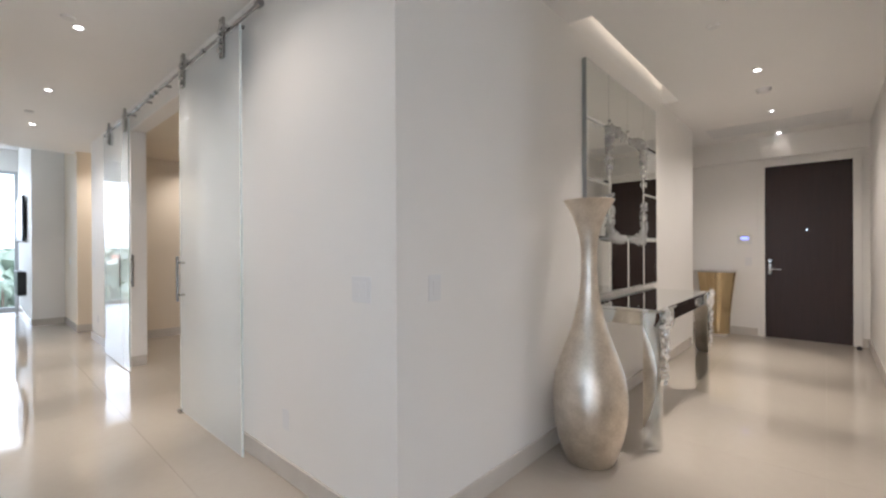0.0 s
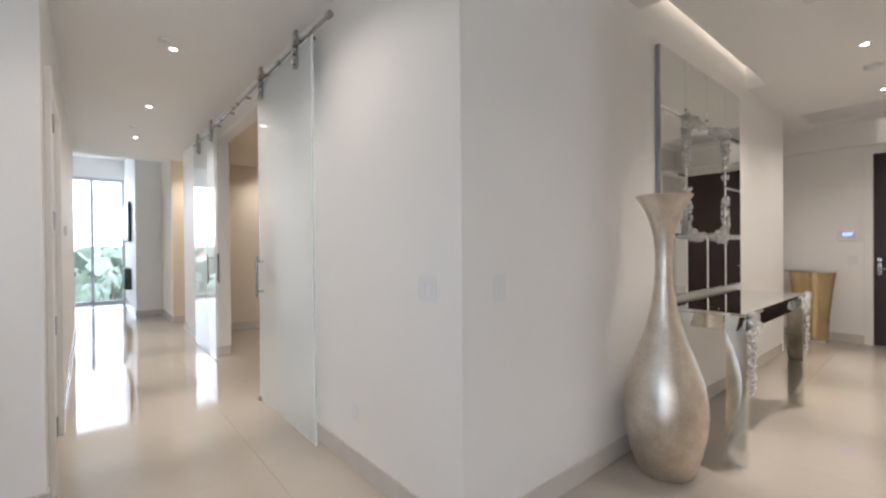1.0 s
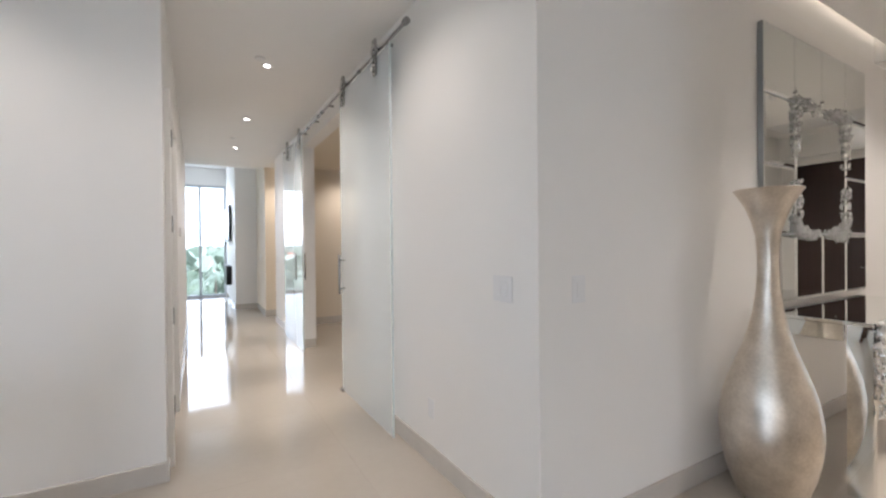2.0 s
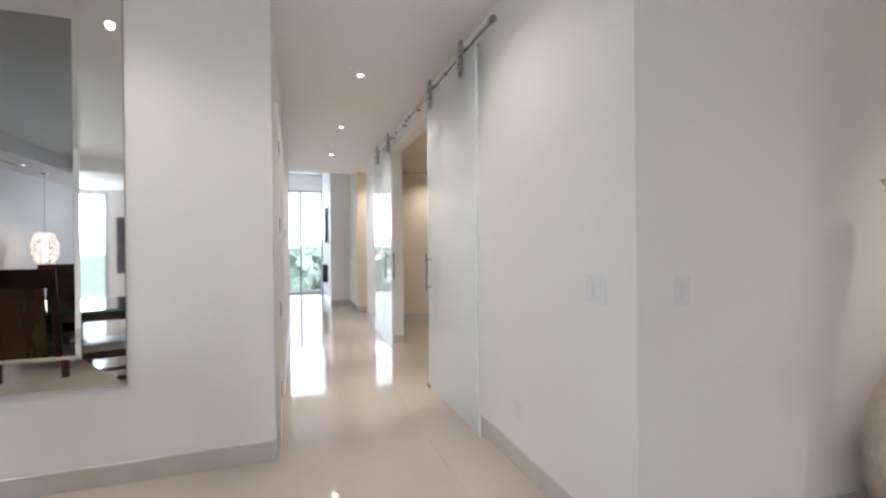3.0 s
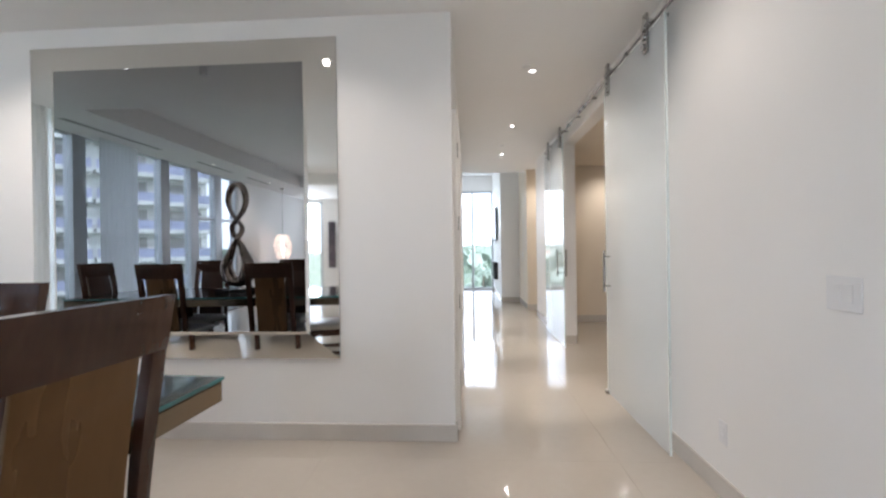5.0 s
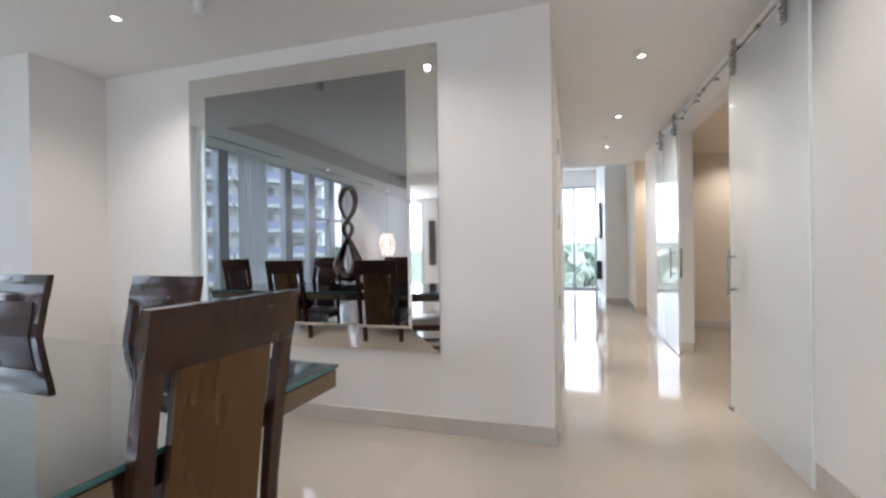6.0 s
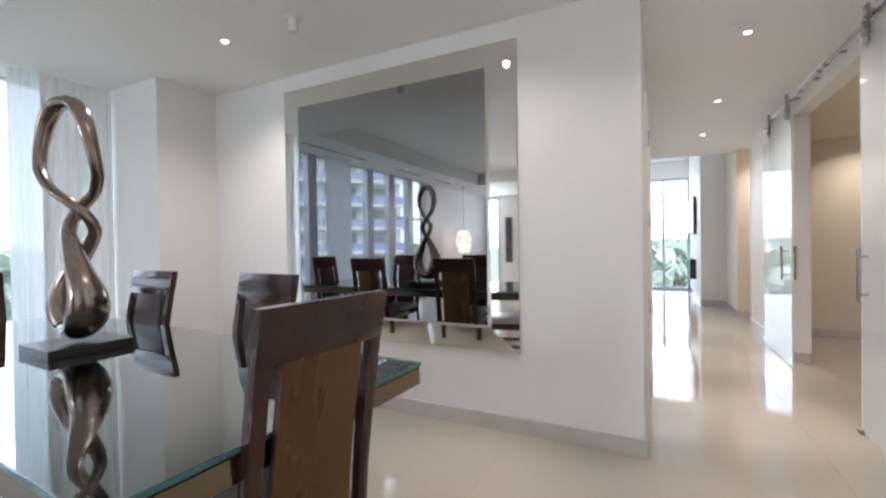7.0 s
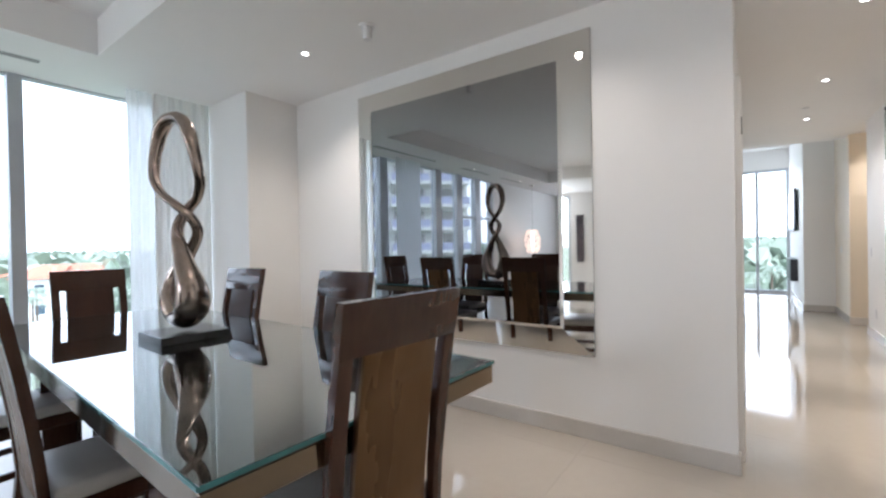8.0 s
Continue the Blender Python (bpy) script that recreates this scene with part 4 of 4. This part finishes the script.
tr = random.Random(11)
proto = [broad_tree(tr, 3.2, 6.0), broad_tree(tr, 2.4, 5.0), palm_tree(tr, 7.5), palm_tree(tr, 8.6)]
spots = []
for i in range(46):                       # west, seen down the hall
    spots.append((tr.uniform(-75, -34), tr.uniform(-26, 12), tr.uniform(0.68, 0.86)))
for i in range(70):                       # south, seen through the dining window
    spots.append((tr.uniform(-48, 42), tr.uniform(-85, -26), tr.uniform(0.8, 1.05)))
for i in range(14):
    spots.append((tr.uniform(30, 60), tr.uniform(-30, 10), tr.uniform(0.85, 1.15)))
used = set()
for x, y, s in spots:
    k = tr.choice((0, 0, 1, 2, 3))
    m = Matrix.Translation((x, y, -9.0)) @ pose(0, 0, 0, 0, 0, tr.uniform(0, 360)) @ Matrix.Scale(s, 4)
    if k in used:
        copy_thing(proto[k], m)
    else:
        used.add(k)
        proto[k].matrix_basis = m
for x, y, s in ((-2.3, -16.5, 1.02), (-0.4, -14.6, 0.97), (-5.2, -19.5, 1.0), (13.5, -21.0, 1.12)):   # palms close under the dining window
    copy_thing(proto[3], Matrix.Translation((x, y, -9.0)) @ pose(0, 0, 0, 0, 0, 70 * x) @ Matrix.Scale(s, 4))


rw = random.Random(21)
bm = bmesh.new()
for i in range(5200):                     # distant gardens and woods to the horizon
    d, a = 95 + 900 * rw.random() ** 2.2, rw.uniform(math.radians(150), math.radians(330))
    h = rw.uniform(3.5, 8.0) + d * 0.006
    for k in range(2):
        s = rw.uniform(1.2, 3.0) + d * 0.004
        e = Matrix.LocRotScale((d * math.cos(a) + rw.uniform(-s, s), d * math.sin(a) + rw.uniform(-s, s), -9 + h * rw.uniform(0.35, 1.0)), Euler((rw.uniform(0.9, 2.2), rw.uniform(-0.5, 0.5), rw.uniform(0, 6))), None)
        bm.faces.new([bm.verts.new(e @ Vector(v)) for v in ((-s, -0.5 * s, 0), (0.3 * s, -0.8 * s, 0.2), (s, 0.1 * s, 0), (0.2 * s, 0.8 * s, -0.2), (-0.7 * s, 0.5 * s, 0.1))])
tagged(finish("distant_woods", bm, LEAVES), "haze-pale green treetops and gardens reaching the horizon", "woods", "", "stuff")


def villa(m, w, d, h):
    v = thing("villa", (0, 0, 0), "white stucco villa with a red clay hipped roof", "house", "villas")
    v.matrix_basis = m
    part("walls", box((-w / 2, -d / 2, 0), (w / 2, d / 2, h)), STUCCO, v)
    bm = bmesh.new()
    e = 0.6
    b = [bm.verts.new((sx * (w / 2 + e), sy * (d / 2 + e), h)) for sx, sy in ((-1, -1), (1, -1), (1, 1), (-1, 1))]
    r = [bm.verts.new((-w / 4, 0, h + 2.0)), bm.verts.new((w / 4, 0, h + 2.0))]
    for f in ((b[0], b[1], r[1], r[0]), (b[1], b[2], r[1]), (b[2], b[3], r[0], r[1]), (b[3], b[0], r[0]), (b[3], b[2], b[1], b[0])):
        bm.faces.new(f)
    part("roof", bm, ROOFRED, v, "red clay hipped roof")
    for s in (-1, 1):
        for k in range(4):
            x = -w / 2 + (k + 0.5) * w / 4
            part("window", box((x - 0.6, s * (d / 2 + 0.02) - 0.04, 1.0), (x + 0.6, s * (d / 2 + 0.02) + 0.04, 2.4)), BLUEGLASS, v)
            part("window", box((x - 0.6, s * (d / 2 + 0.02) - 0.04, h - 2.2), (x + 0.6, s * (d / 2 + 0.02) + 0.04, h - 0.9)), BLUEGLASS, v)
    return v


for x, y, r in ((-20, -95, 10), (2, -105, -5), (-45, -92, 20), (26, -98, 0), (-8, -150, 15), (-60, -140, 5), (14, -170, 0), (-170, 20, 85), (-180, -30, 95)):
    villa(pose(x, y, -9, 0, 0, r), 15, 10, 6.4)


def tower(m, floors, w, d):
    t = thing("apartment_building", (0, 0, 0), "tall white apartment tower with stacked balconies", "apartment building")
    t.matrix_basis = m
    part("core", box((-w / 2, -d / 2, 0), (w / 2, d / 2, floors * 3.1)), STUCCO, t)
    for k in range(floors):
        z = k * 3.1
        for b in range(4):
            x = -w / 2 + (b + 0.5) * w / 4
            bal = part("balcony", box((x - w / 8 + 0.15, d / 2, z), (x + w / 8 - 0.15, d / 2 + 2.0, z + 0.45)), STUCCO, t)
            part("balustrade", box((x - w / 8 + 0.2, d / 2 + 1.92, z + 0.45), (x + w / 8 - 0.2, d / 2 + 1.98, z + 1.4)), BALUSTRADE, bal, "lavender-tinted glass balustrade")
            part("window", box((x - w / 8 + 0.7, d / 2 - 0.05, z + 0.3), (x + w / 8 - 0.7, d / 2 + 0.06, z + 2.7)), TOWERGLASS, t)
    return t


tower(pose(43, -46, -9, 0, 0, 42), 18, 22, 14)

# ---- floor tiles, last: large polished slabs with fine joints ----
fl = structure("floor", boxes([((-12.1, -6.7, -0.12), (9.4, 6.7, -0.0025))]), GROUT, "polished cream porcelain tile floor with fine joints", "floor")
PITCH_X, PITCH_Y, JOINT = 0.9, 0.9, 0.0009
tile_mesh = {}


def tile_object(x0, y0, x1, y1):
    key = (round(x1 - x0, 3), round(y1 - y0, 3))
    if key not in tile_mesh:
        w, d = key[0] / 2, key[1] / 2
        bm = box((-w + JOINT / 2, -d + JOINT / 2, -0.0025), (w - JOINT / 2, d - JOINT / 2, 0.0))
        me = bpy.data.meshes.new("tile")
        bm.to_mesh(me)
        bm.free()
        me.materials.append(TILE)
        tile_mesh[key] = me
    ob = new("tile", tile_mesh[key])
    ob.parent = fl
    ob.location = ((x0 + x1) / 2, (y0 + y1) / 2, 0)


for xa, xb, ya, yb in ((-12.1, 9.4, -6.7, 0.2), (-7.66, 1.9, 0.2, 6.7)):
    y = ya
    while y < yb - 1e-6:
        y2 = min(yb, y + PITCH_Y)
        x = xa
        while x < xb - 1e-6:
            x2 = min(xb, x + PITCH_X)
            inside = not (x2 < -7.0 and y2 < -4.7) and not (ya > 0 and x2 < -0.5 and y > 3.4)
            if inside:
                tile_object(x, y, x2, y2)
            x = x2
        y = y2

# ---- from drawing units to metres ----
for ob in [o for o in scene.objects if o.parent is None and o is not cam]:
    ob.matrix_basis = Matrix.Scale(UNIT, 4) @ ob.matrix_basis
